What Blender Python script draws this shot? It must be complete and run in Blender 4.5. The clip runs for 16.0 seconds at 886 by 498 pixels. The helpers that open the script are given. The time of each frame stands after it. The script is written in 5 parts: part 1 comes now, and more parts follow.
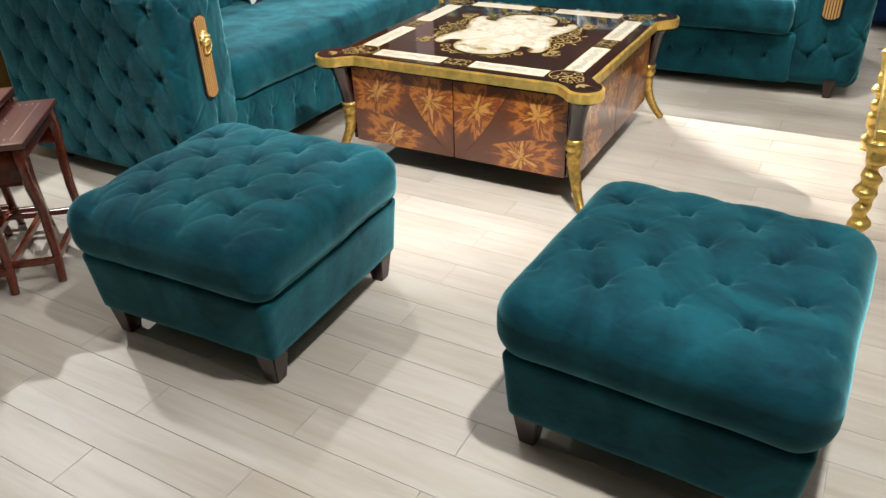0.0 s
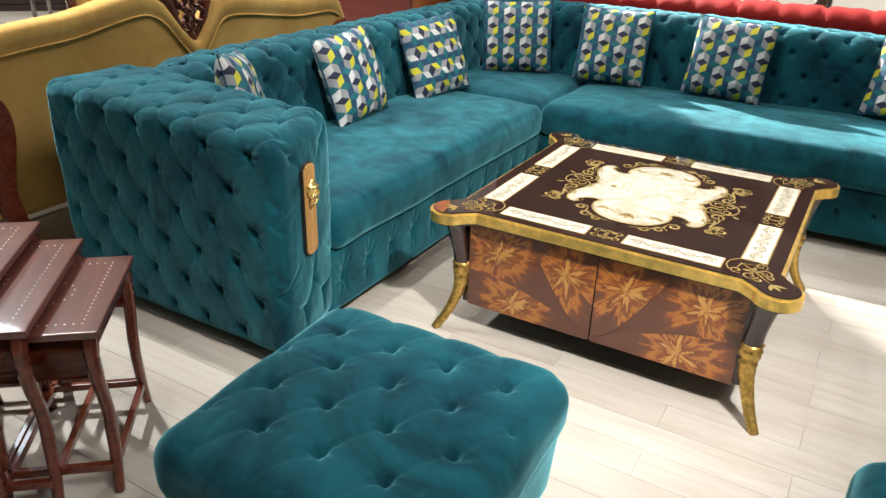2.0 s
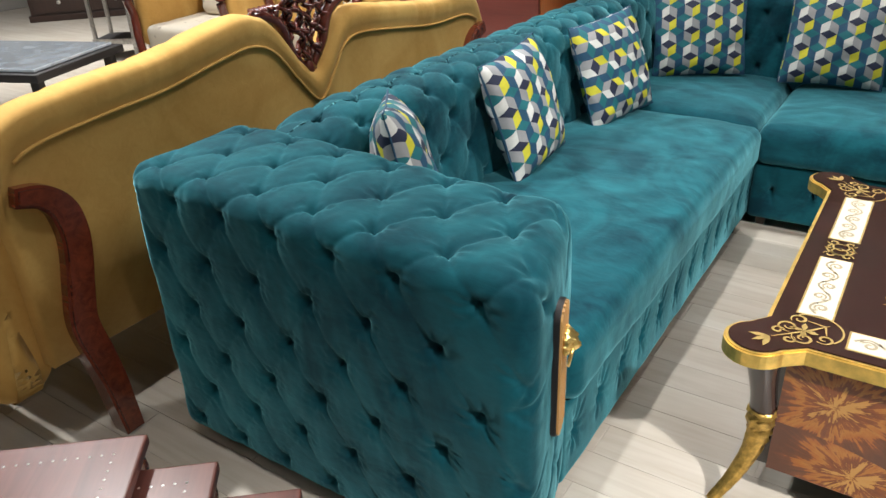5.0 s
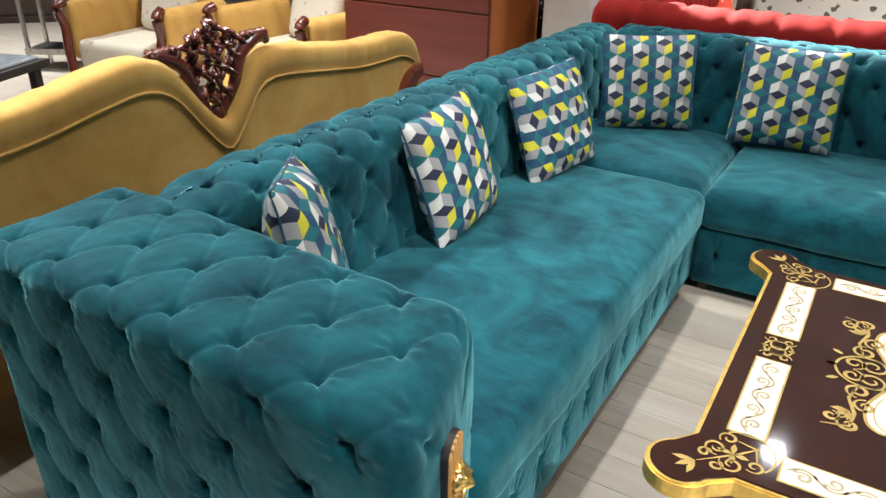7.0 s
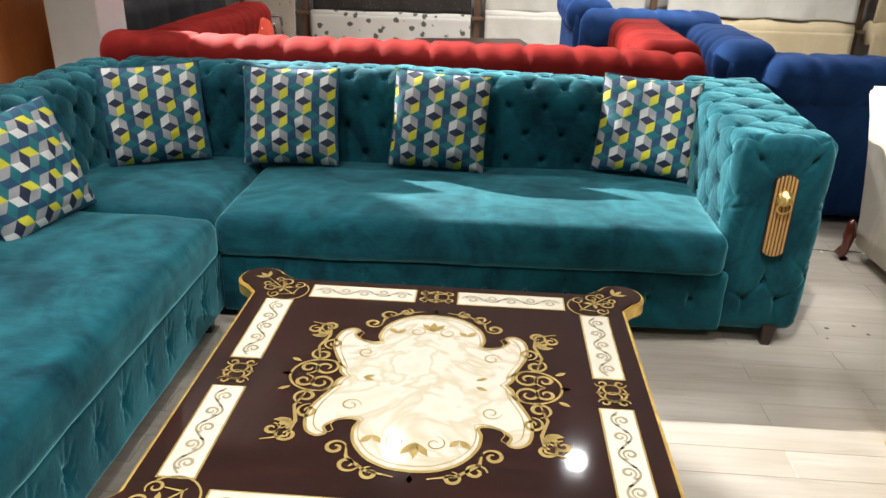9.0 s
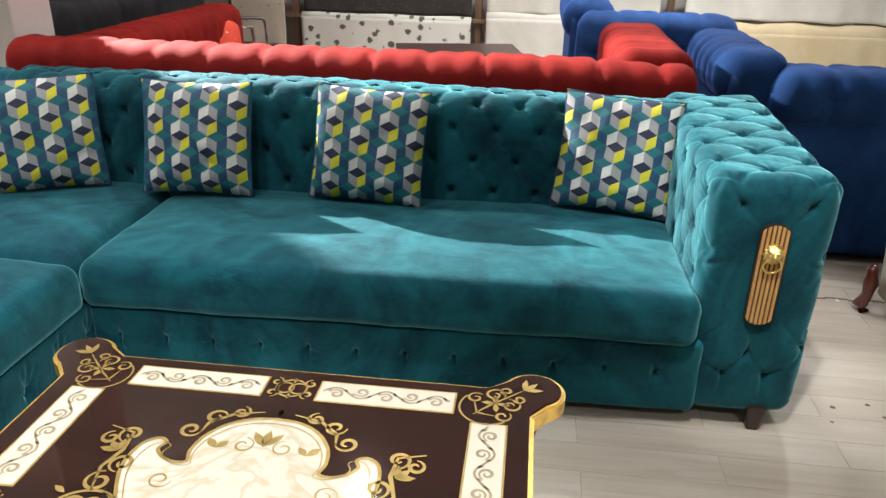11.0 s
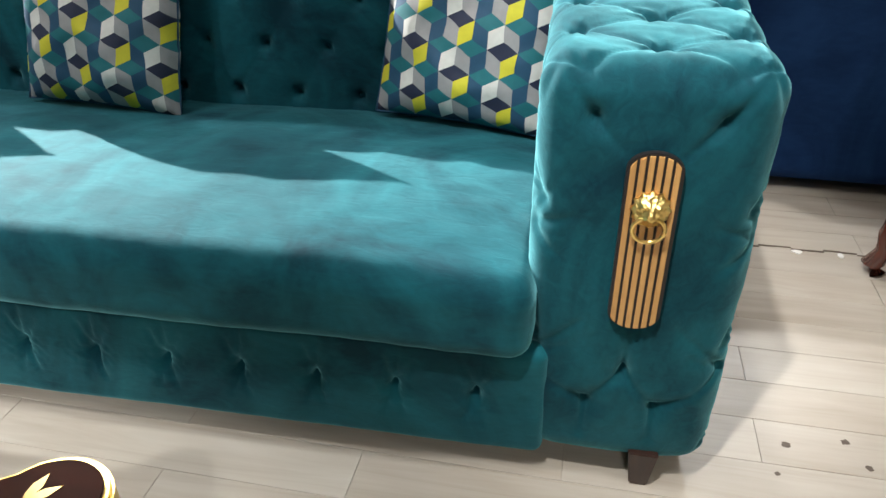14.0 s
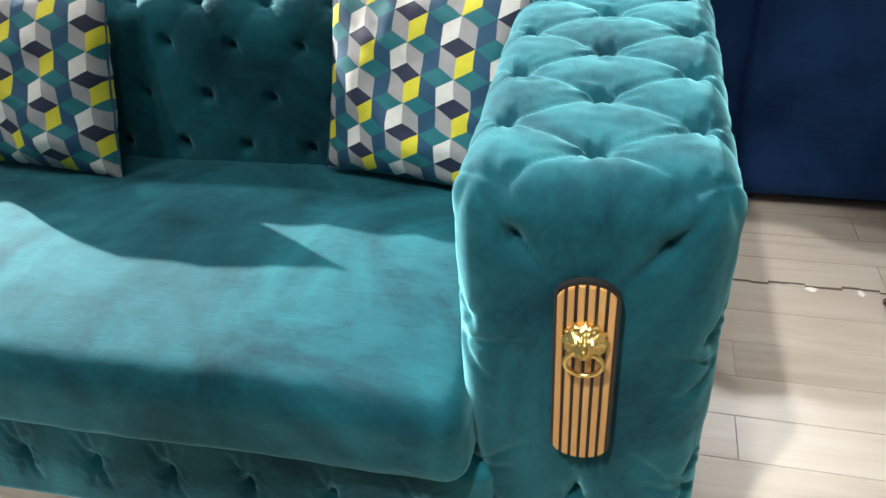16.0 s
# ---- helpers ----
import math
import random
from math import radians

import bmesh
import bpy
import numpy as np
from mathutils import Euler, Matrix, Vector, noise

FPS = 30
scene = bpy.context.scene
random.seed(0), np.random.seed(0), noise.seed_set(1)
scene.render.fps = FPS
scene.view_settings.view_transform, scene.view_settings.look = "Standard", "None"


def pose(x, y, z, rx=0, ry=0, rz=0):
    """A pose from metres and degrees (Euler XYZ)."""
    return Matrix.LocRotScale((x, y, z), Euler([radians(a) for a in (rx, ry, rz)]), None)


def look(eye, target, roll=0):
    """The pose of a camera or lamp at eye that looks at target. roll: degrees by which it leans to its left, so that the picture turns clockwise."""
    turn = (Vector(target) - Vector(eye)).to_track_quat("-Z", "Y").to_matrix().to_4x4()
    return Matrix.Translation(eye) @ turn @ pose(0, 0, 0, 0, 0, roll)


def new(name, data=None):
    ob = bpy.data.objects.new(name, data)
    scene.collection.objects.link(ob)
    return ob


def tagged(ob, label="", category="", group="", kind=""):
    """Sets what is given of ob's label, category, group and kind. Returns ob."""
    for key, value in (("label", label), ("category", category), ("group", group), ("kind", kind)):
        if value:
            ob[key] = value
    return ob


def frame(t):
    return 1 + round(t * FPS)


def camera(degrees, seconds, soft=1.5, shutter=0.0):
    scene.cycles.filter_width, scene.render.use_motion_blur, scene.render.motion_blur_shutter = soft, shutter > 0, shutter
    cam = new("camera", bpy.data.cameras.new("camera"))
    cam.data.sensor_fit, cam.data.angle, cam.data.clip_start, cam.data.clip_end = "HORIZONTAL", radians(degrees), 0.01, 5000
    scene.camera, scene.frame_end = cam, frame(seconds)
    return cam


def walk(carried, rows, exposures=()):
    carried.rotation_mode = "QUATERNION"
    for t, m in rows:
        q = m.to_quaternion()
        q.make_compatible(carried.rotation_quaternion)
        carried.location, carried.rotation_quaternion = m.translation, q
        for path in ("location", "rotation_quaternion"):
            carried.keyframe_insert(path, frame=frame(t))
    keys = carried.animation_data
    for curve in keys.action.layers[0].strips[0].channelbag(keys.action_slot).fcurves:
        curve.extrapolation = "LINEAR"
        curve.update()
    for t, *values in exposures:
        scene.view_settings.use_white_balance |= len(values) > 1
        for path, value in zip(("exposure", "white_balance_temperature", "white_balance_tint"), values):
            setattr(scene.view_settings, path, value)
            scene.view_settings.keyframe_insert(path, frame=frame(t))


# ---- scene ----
cam = camera(61.5, 16.0)
PATH = [
    (0, (1.853, 0.043, 1.329), (0.991, 1.524, 0.299), -2.4),
    (0.5, (1.684, 0.038, 1.398), (0.794, 1.562, 0.458), -1.5),
    (1, (1.553, 0.149, 1.421), (0.66, 1.687, 0.505), -0.0),
    (1.5, (1.399, 0.288, 1.44), (0.492, 1.835, 0.555), 1.3),
    (2, (1.164, 0.351, 1.452), (0.26, 1.912, 0.588), 1.7),
    (2.5, (0.997, 0.406, 1.47), (0.089, 1.97, 0.615), 1.5),
    (3, (0.821, 0.589, 1.46), (-0.11, 2.141, 0.61), 0.8),
    (3.5, (0.655, 0.68, 1.437), (-0.342, 2.188, 0.581), -0.4),
    (4, (0.448, 0.718, 1.441), (-0.56, 2.211, 0.571), -0.7),
    (4.5, (0.312, 0.777, 1.427), (-0.694, 2.255, 0.53), -1.6),
    (4.7, (0.261, 0.837, 1.423), (-0.742, 2.3, 0.5), -2.6),
    (6.8, (0.056, 1.188, 1.5), (-0.941, 2.658, 0.58), -0.0),
    (7, (0.169, 1.211, 1.489), (-0.757, 2.742, 0.595), 1.0),
    (7.5, (0.412, 1.244, 1.485), (-0.322, 2.884, 0.607), 2.8),
    (8, (0.495, 1.3, 1.477), (-0.035, 3.031, 0.628), 1.0),
    (8.5, (0.536, 1.398, 1.469), (0.314, 3.208, 0.649), 1.0),
    (9, (0.65, 1.466, 1.461), (0.541, 3.296, 0.66), 1.6),
    (9.2, (0.738, 1.5, 1.467), (0.63, 3.329, 0.664), 1.7),
    (11.3, (1.04, 2.12, 1.423), (0.82, 3.939, 0.622), 1.3),
    (11.5, (1.078, 2.177, 1.429), (0.855, 3.991, 0.618), 1.3),
    (12, (1.234, 2.365, 1.377), (0.963, 4.173, 0.567), 0.3),
    (12.5, (1.356, 2.538, 1.356), (1.087, 4.338, 0.527), -0.0),
    (13, (1.552, 2.677, 1.278), (1.27, 4.476, 0.45), 0.5),
    (13.5, (1.582, 2.851, 1.209), (1.244, 4.617, 0.332), -0.2),
    (14, (1.593, 2.989, 1.125), (1.241, 4.669, 0.098), -0.3),
    (14.5, (1.643, 3.072, 1.073), (1.276, 4.723, 0.006), -1.7),
    (15, (1.693, 3.137, 1.066), (1.302, 4.774, -0.013), -2.3),
    (15.5, (1.742, 3.184, 1.155), (1.319, 4.81, 0.069), -3.2),
    (16, (1.73, 3.279, 1.239), (1.264, 4.873, 0.125), -4.2),
]
walk(cam, [(t, look(eye, target, roll)) for t, eye, target, roll in PATH],
     ((0, 0.03), (0.5, 0.12), (1.0, 0.10), (2.0, 0.08), (4.7, 0.06), (6.8, 0.10), (8.0, 0.04), (9.2, -0.28), (11.3, -0.20), (13.0, -0.04), (16, 0.06)))

# ---- world and lamps ----
world = bpy.data.worlds.new("world")
scene.world = world
world.use_nodes = True
world.node_tree.nodes["Background"].inputs[0].default_value = (0.9, 0.95, 1.0, 1)
world.node_tree.nodes["Background"].inputs[1].default_value = 0.3


def lamp(kind, at, target, power, size=0.1, colour=(1.0, 0.93, 0.84), cone=90.0, blend=0.5):
    data = bpy.data.lights.new("lamp", kind)
    data.energy, data.color = power, colour
    if kind == "AREA":
        data.shape, data.size, data.spread = "DISK", size, radians(115 if size < 0.5 else 170)
    else:
        data.shadow_soft_size = size
        if kind == "SPOT":
            data.spot_size, data.spot_blend = radians(cone), blend
    ob = new("lamp", data)
    ob.matrix_world = look(at, target)
    return ob


CEILING = 3.0
WARM, COOL = (0.985, 0.99, 0.985), (0.86, 0.93, 1.0)
# track spot behind the sectional that throws the cushions' shadows on the seat
lamp("SPOT", (-2.3, 6.4, 2.8), (1.0, 4.3, 0.5), 3900, 0.03, (1.0, 0.98, 0.94), 44, 0.4)
# narrow spot added to brighten the sofa's tufted arm
lamp("SPOT", (1.15, 2.9, 2.95), (1.62, 4.2, 0.78), 370, 0.05, (1.0, 0.985, 0.95), 27, 0.8)
# track spot that throws the coffee table's shadow towards the sofa
lamp("SPOT", (2.05, 1.2, 2.95), (0.0, 2.85, 0.0), 600, 0.035, (1.0, 0.985, 0.965), 46, 0.8)
# ceiling downlights: first four set from tabletop reflections, the rest added as fill
for x, y, w in ((1.38, 5.78, 19), (0.08, 5.80, 21), (1.40, 7.75, 34), (0.06, 7.65, 34), (-0.6, 1.2, 6), (1.9, 1.1, 38), (-0.9, 0.3, 4),
                (2.8, 3.3, 8), (-2.7, 4.5, 55), (-2.5, 2.1, 80), (-0.6, 3.3, 22), (0.07, 3.7, 9), (1.39, 3.7, 6), (2.7, 7.4, 75), (-6.6, 4.4, 80)):
    lamp("AREA", (x, y, CEILING - 0.03), (x, y, 0), w, 0.12, WARM)

# wide cool ceiling panel that shines on the nest of tables
lamp("AREA", (-4.5, 2.75, CEILING - 0.03), (-4.5, 2.75, 0), 20, 0.75, COOL)

# ---- materials ----


def nodes_of(name):
    m = bpy.data.materials.new(name)
    m.use_nodes = True
    nt = m.node_tree
    return m, nt, nt.nodes["Principled BSDF"]


def add(nt, kind, **values):
    n = nt.nodes.new(kind)
    for k, v in values.items():
        n.inputs[k.replace("_", " ")].default_value = v
    return n


def coords(nt, scale=(1, 1, 1), rot=(0, 0, 0), source="Object"):
    tc = nt.nodes.new("ShaderNodeTexCoord")
    mp = nt.nodes.new("ShaderNodeMapping")
    mp.inputs["Scale"].default_value = scale
    mp.inputs["Rotation"].default_value = rot
    nt.links.new(tc.outputs[source], mp.inputs["Vector"])
    return mp.outputs["Vector"]


def ramp(nt, fac, stops):
    r = nt.nodes.new("ShaderNodeValToRGB")
    e = r.color_ramp.elements
    while len(e) < len(stops):
        e.new(0.5)
    for k, (pos, c) in enumerate(stops):
        e[k].position, e[k].color = pos, (*c, 1)
    nt.links.new(fac, r.inputs["Fac"])
    return r.outputs["Color"]


def noise_of(nt, vec, scale, detail=3.0, rough=0.55, distortion=0.0):
    n = add(nt, "ShaderNodeTexNoise", Scale=scale, Detail=detail, Roughness=rough, Distortion=distortion)
    nt.links.new(vec, n.inputs["Vector"])
    return n.outputs["Fac"]


def bump(nt, bsdf, height, strength=0.2, distance=0.002):
    b = add(nt, "ShaderNodeBump", Strength=strength, Distance=distance)
    nt.links.new(height, b.inputs["Height"])
    nt.links.new(b.outputs["Normal"], bsdf.inputs["Normal"])


def velvet(name, dark, light, sheen, sheen_tint, nap=5.0, sheen_rough=0.4):
    """Pile fabric: patches where the nap was brushed one way or the other, streaks of the hand in it, and a soft sheen."""
    m, nt, b = nodes_of(name)
    vec = coords(nt)
    big = noise_of(nt, coords(nt, (1.0, 1.0, 0.7)), nap * 0.6, 5.0, 0.55, 1.8)
    streak = noise_of(nt, coords(nt, (1.0, 2.6, 2.6), (0.4, 0.3, 0.7)), nap * 3.2, 5.0, 0.65, 1.2)
    mix = nt.nodes.new("ShaderNodeMath")
    mix.operation = "MULTIPLY_ADD"
    nt.links.new(streak, mix.inputs[0])
    mix.inputs[1].default_value = 0.28
    nt.links.new(big, mix.inputs[2])
    col = ramp(nt, mix.outputs[0], ((0.46, dark), (0.84, light)))
    nt.links.new(col, b.inputs["Base Color"])
    b.inputs["Roughness"].default_value = 0.8
    b.inputs["Specular IOR Level"].default_value = 0.12
    b.inputs["Sheen Roughness"].default_value = sheen_rough
    b.inputs["Sheen Tint"].default_value = (*sheen_tint, 1)
    pile = nt.nodes.new("ShaderNodeMapRange")
    for key, value in (("From Min", 0.45), ("From Max", 0.85), ("To Min", sheen * 0.55), ("To Max", sheen)):
        pile.inputs[key].default_value = value
    nt.links.new(mix.outputs[0], pile.inputs["Value"])
    nt.links.new(pile.outputs["Result"], b.inputs["Sheen Weight"])
    bump(nt, b, streak, 0.22, 0.004)
    return m


def plain(name, colour, rough=0.5, metal=0.0, vary=0.12, scale=12.0, bump_scale=60.0, bump_strength=0.08, coat=0.0):
    m, nt, b = nodes_of(name)
    vec = coords(nt)
    n = noise_of(nt, vec, scale, 4.0)
    lo = tuple(c * (1 - vary) for c in colour)
    hi = tuple(min(1, c * (1 + vary)) for c in colour)
    nt.links.new(ramp(nt, n, ((0.3, lo), (0.7, hi))), b.inputs["Base Color"])
    b.inputs["Roughness"].default_value = rough
    b.inputs["Metallic"].default_value = metal
    b.inputs["Coat Weight"].default_value = coat
    b.inputs["Coat Roughness"].default_value = 0.08
    bump(nt, b, noise_of(nt, vec, bump_scale, 3.0), bump_strength, 0.002)
    return m


def wood(name, dark, light, rough=0.35, axis=0, coat=0.3, fine=1.0):
    m, nt, b = nodes_of(name)
    sc = [26.0, 26.0, 26.0]
    sc[axis] = 2.2
    vec = coords(nt, tuple(c * fine for c in sc))
    g = noise_of(nt, vec, 1.0, 6.0, 0.6, 1.2)
    nt.links.new(ramp(nt, g, ((0.3, dark), (0.7, light))), b.inputs["Base Color"])
    b.inputs["Roughness"].default_value = rough
    b.inputs["Coat Weight"].default_value = coat
    b.inputs["Coat Roughness"].default_value = 0.05
    bump(nt, b, g, 0.05, 0.0006)
    return m


TEAL = velvet("teal_velvet", (0.0010, 0.023, 0.036), (0.005, 0.084, 0.106), 0.85, (0.28, 0.76, 0.84))
TEAL_DEEP = velvet("teal_button_velvet", (0.002, 0.04, 0.055), (0.004, 0.06, 0.08), 0.4, (0.1, 0.6, 0.65))
MUSTARD = velvet("mustard_velvet", (0.42, 0.235, 0.062), (0.56, 0.345, 0.105), 0.4, (0.9, 0.7, 0.4), 4.0)
RED = velvet("red_velvet", (0.145, 0.006, 0.0045), (0.235, 0.012, 0.009), 0.06, (1.0, 0.25, 0.2), 4.0)
BLUE = velvet("blue_velvet", (0.005, 0.022, 0.085), (0.013, 0.050, 0.160), 0.5, (0.15, 0.3, 0.9), 4.0)
CREAM = velvet("cream_fabric", (0.62, 0.55, 0.44), (0.72, 0.66, 0.55), 0.2, (1, 0.95, 0.85), 6.0)
DARKGREY = velvet("charcoal_fabric", (0.018, 0.018, 0.02), (0.03, 0.03, 0.033), 0.2, (0.5, 0.5, 0.5), 6.0)
GOLD = plain("gold_leaf", (0.80, 0.55, 0.15), 0.30, 0.75, 0.25, 30.0, 120.0, 0.25)
SABOT = plain("carved_gilt", (0.52, 0.33, 0.085), 0.34, 0.8, 0.45, 60.0, 160.0, 0.5)
BRIGHT_GOLD = plain("polished_gold", (0.90, 0.66, 0.24), 0.28, 1.0, 0.08, 30.0, 200.0, 0.05)
INLAY_GOLD = plain("inlay_gold", (0.42, 0.30, 0.10), 0.4, 0.6, 0.15, 40.0)
IVORY = plain("ivory_inlay", (0.60, 0.555, 0.45), 0.07, 0.0, 0.12, 6.0, 30.0, 0.01, 0.0)
MARBLE = plain("marbled_ivory", (0.62, 0.575, 0.47), 0.07, 0.0, 0.04, 6.0, 30.0, 0.01)
_nt = MARBLE.node_tree
_veins = noise_of(_nt, coords(_nt), 4.0, 3.0, 0.5, 2.2)
_nt.links.new(ramp(_nt, _veins, ((0.40, (0.56, 0.52, 0.43)), (0.47, (0.47, 0.41, 0.29)), (0.52, (0.57, 0.535, 0.45)), (0.66, (0.53, 0.485, 0.38)))), _nt.nodes["Principled BSDF"].inputs["Base Color"])
ROSEWOOD = wood("dark_gloss_veneer", (0.011, 0.006, 0.005), (0.030, 0.010, 0.008), 0.06, 0, 0.6)
MAHOGANY = wood("red_mahogany", (0.085, 0.016, 0.008), (0.20, 0.040, 0.016), 0.25, 0, 0.6)
CARVED = wood("carved_mahogany", (0.055, 0.010, 0.006), (0.13, 0.024, 0.012), 0.25, 2, 0.6)
LEGWOOD = wood("espresso_wood", (0.018, 0.008, 0.006), (0.04, 0.018, 0.012), 0.4, 2, 0.2)
OAKSLAT = wood("oak_slat", (0.42, 0.22, 0.07), (0.56, 0.32, 0.11), 0.45, 2, 0.1, 2.0)
BLACK = plain("black_backing", (0.012, 0.010, 0.010), 0.5)
PLASTER = plain("white_plaster", (0.78, 0.77, 0.74), 0.7, 0, 0.03)
# ceiling and wall greys set by how much light they should bounce
CEILMAT = plain("grey_ceiling_paint", (0.58, 0.57, 0.55), 0.8, 0, 0.05, 2.0)
WALLMAT = plain("wall_paint", (0.38, 0.365, 0.34), 0.8, 0, 0.06, 2.0)


def plank_material(name):
    m, nt, b = nodes_of(name)
    info = nt.nodes.new("ShaderNodeObjectInfo")
    geo = nt.nodes.new("ShaderNodeNewGeometry")
    tc = nt.nodes.new("ShaderNodeTexCoord")
    off = nt.nodes.new("ShaderNodeVectorMath")
    off.operation = "SCALE"
    off.inputs[0].default_value = (37.0, 19.0, 5.0)
    nt.links.new(info.outputs["Random"], off.inputs["Scale"])
    pos = nt.nodes.new("ShaderNodeVectorMath")
    pos.operation = "ADD"
    nt.links.new(geo.outputs["Position"], pos.inputs[0])
    nt.links.new(off.outputs[0], pos.inputs[1])
    mp = nt.nodes.new("ShaderNodeMapping")
    mp.inputs["Scale"].default_value = (1.6, 22.0, 1.0)
    nt.links.new(pos.outputs[0], mp.inputs["Vector"])
    grain = noise_of(nt, mp.outputs["Vector"], 1.0, 7.0, 0.62, 0.9)
    mp2 = nt.nodes.new("ShaderNodeMapping")
    mp2.inputs["Scale"].default_value = (1.2, 4.0, 1.0)
    nt.links.new(pos.outputs[0], mp2.inputs["Vector"])
    cloud = noise_of(nt, mp2.outputs["Vector"], 1.5, 3.0)
    c1 = ramp(nt, grain, ((0.25, (0.445, 0.392, 0.33)), (0.5, (0.515, 0.473, 0.41)), (0.75, (0.565, 0.53, 0.47))))
    c2 = ramp(nt, cloud, ((0.3, (0.84, 0.80, 0.76)), (0.7, (1, 1, 1))))
    mix = nt.nodes.new("ShaderNodeMix")
    mix.data_type, mix.blend_type = "RGBA", "MULTIPLY"
    mix.inputs["Factor"].default_value = 1.0
    nt.links.new(c1, mix.inputs["A"])
    nt.links.new(c2, mix.inputs["B"])
    mix2 = nt.nodes.new("ShaderNodeMix")
    mix2.data_type, mix2.blend_type = "RGBA", "MULTIPLY"
    mix2.inputs["Factor"].default_value = 1.0
    nt.links.new(mix.outputs["Result"], mix2.inputs["A"])
    nt.links.new(ramp(nt, info.outputs["Random"], ((0.0, (0.93, 0.925, 0.92)), (1.0, (1, 1, 1)))), mix2.inputs["B"])
    nt.links.new(mix2.outputs["Result"], b.inputs["Base Color"])
    b.inputs["Roughness"].default_value = 0.38
    bump(nt, b, grain, 0.1, 0.0015)
    return m


PLANK = plank_material("washed_oak_plank")
GROUT = plain("plank_joint", (0.40, 0.34, 0.28), 0.8)

# ---- mesh helpers ----


def mesh_from(name, verts, faces, mats, smooth=True, indices=None):
    me = bpy.data.meshes.new(name)
    me.from_pydata([tuple(map(float, v)) for v in verts], [], [tuple(map(int, f)) for f in faces])
    for m in mats if isinstance(mats, (list, tuple)) else (mats,):
        me.materials.append(m)
    if indices is not None:
        me.polygons.foreach_set("material_index", [int(i) for i in indices])
    if smooth:
        me.polygons.foreach_set("use_smooth", [True] * len(me.polygons))
    me.update()
    return me


def put(name, me, parent=None, label="", m=None):
    ob = new(name, me)
    if m is not None:
        ob.matrix_basis = m
    if parent is not None:
        ob.parent = parent
    if label:
        tagged(ob, label)
    return ob


def part(name, bm, material, parent, label="", smooth=False, m=None):
    me = bpy.data.meshes.new(name)
    bm.to_mesh(me)
    bm.free()
    for k in material if isinstance(material, (list, tuple)) else (material,):
        me.materials.append(k)
    if smooth:
        me.polygons.foreach_set("use_smooth", [True] * len(me.polygons))
    return put(name, me, parent, label, m)


def thing(name, m, label, category, group="", kind=""):
    e = new(name)
    e.empty_display_size = 0.1
    e.matrix_basis = m
    return tagged(e, label, category, group, kind)


def rbox(lo, hi, r, res):
    """A box with round edges as even grids of quads: places, outward normals and faces."""
    lo, hi = np.array(lo, float), np.array(hi, float)
    n = [max(2, int(math.ceil((hi[k] - lo[k]) / res))) for k in range(3)]
    pts, faces, index = [], [], {}
    for ax in range(3):
        a, b = (ax + 1) % 3, (ax + 2) % 3
        for side in (0, 1):
            ids = np.zeros((n[a] + 1, n[b] + 1), int)
            for i in range(n[a] + 1):
                for j in range(n[b] + 1):
                    key = [0, 0, 0]
                    key[ax], key[a], key[b] = side * n[ax], i, j
                    key = tuple(key)
                    if key not in index:
                        index[key] = len(pts)
                        pts.append([lo[k] + (hi[k] - lo[k]) * key[k] / n[k] for k in range(3)])
                    ids[i, j] = index[key]
            for i in range(n[a]):
                for j in range(n[b]):
                    f = (ids[i, j], ids[i + 1, j], ids[i + 1, j + 1], ids[i, j + 1])
                    faces.append(f if side else f[::-1])
    p = np.array(pts)
    rr = np.minimum(np.array([r] * 3 if np.isscalar(r) else r, float), (hi - lo) / 2 - 1e-4)
    inner = np.clip(p, lo + rr, hi - rr)
    d = (p - inner) / rr
    d /= np.maximum(np.linalg.norm(d, axis=1, keepdims=True), 1e-9)
    q = inner + d * rr
    nrm = d / rr
    nrm /= np.maximum(np.linalg.norm(nrm, axis=1, keepdims=True), 1e-9)
    return q, nrm, faces


def lattice(u, v, du, dv, u0, v0, puff=0.012, dimple=0.016, fold=0.006, near=0.05):
    """Depth of diamond tufting at the places u, v along a cloth: full in each diamond, creased between the buttons and sunk at them."""
    p, q = (u - u0) / du, (v - v0) / dv
    a, b = (p + q) / 2, (p - q) / 2
    da, db = a - np.round(a), b - np.round(b)
    ru, rv = (da + db) * du, (da - db) * dv
    r = np.sqrt(ru ** 2 + rv ** 2)
    full = np.power(np.abs(np.cos(np.pi * (np.abs(da) - 0.5))) * np.abs(np.cos(np.pi * (np.abs(db) - 0.5))) + 1e-9, 0.5)
    crease = np.exp(-(da / 0.03) ** 2) + np.exp(-(db / 0.03) ** 2)
    wobble = np.sin(3.1 * a * a + 1.7 * b) * 0.8
    rays = np.sin(np.arctan2(rv, ru) * 7 + wobble * 3) * np.exp(-((r - 0.026) / 0.024) ** 2)
    d = puff * full - dimple * np.exp(-(r / 0.015) ** 2) - 0.3 * dimple * np.exp(-(r / 0.04) ** 2) - fold * crease * (0.15 + 0.85 * np.exp(-(r / near) ** 2)) + 0.0020 * rays
    return d, r, np.round(a).astype(int) * 1000 + np.round(b).astype(int)


def sunk(u, v, spots, depth, width):
    d = np.zeros_like(u)
    for a, b in spots:
        d -= depth * np.exp(-((u - a) ** 2 + (v - b) ** 2) / width ** 2)
    return d


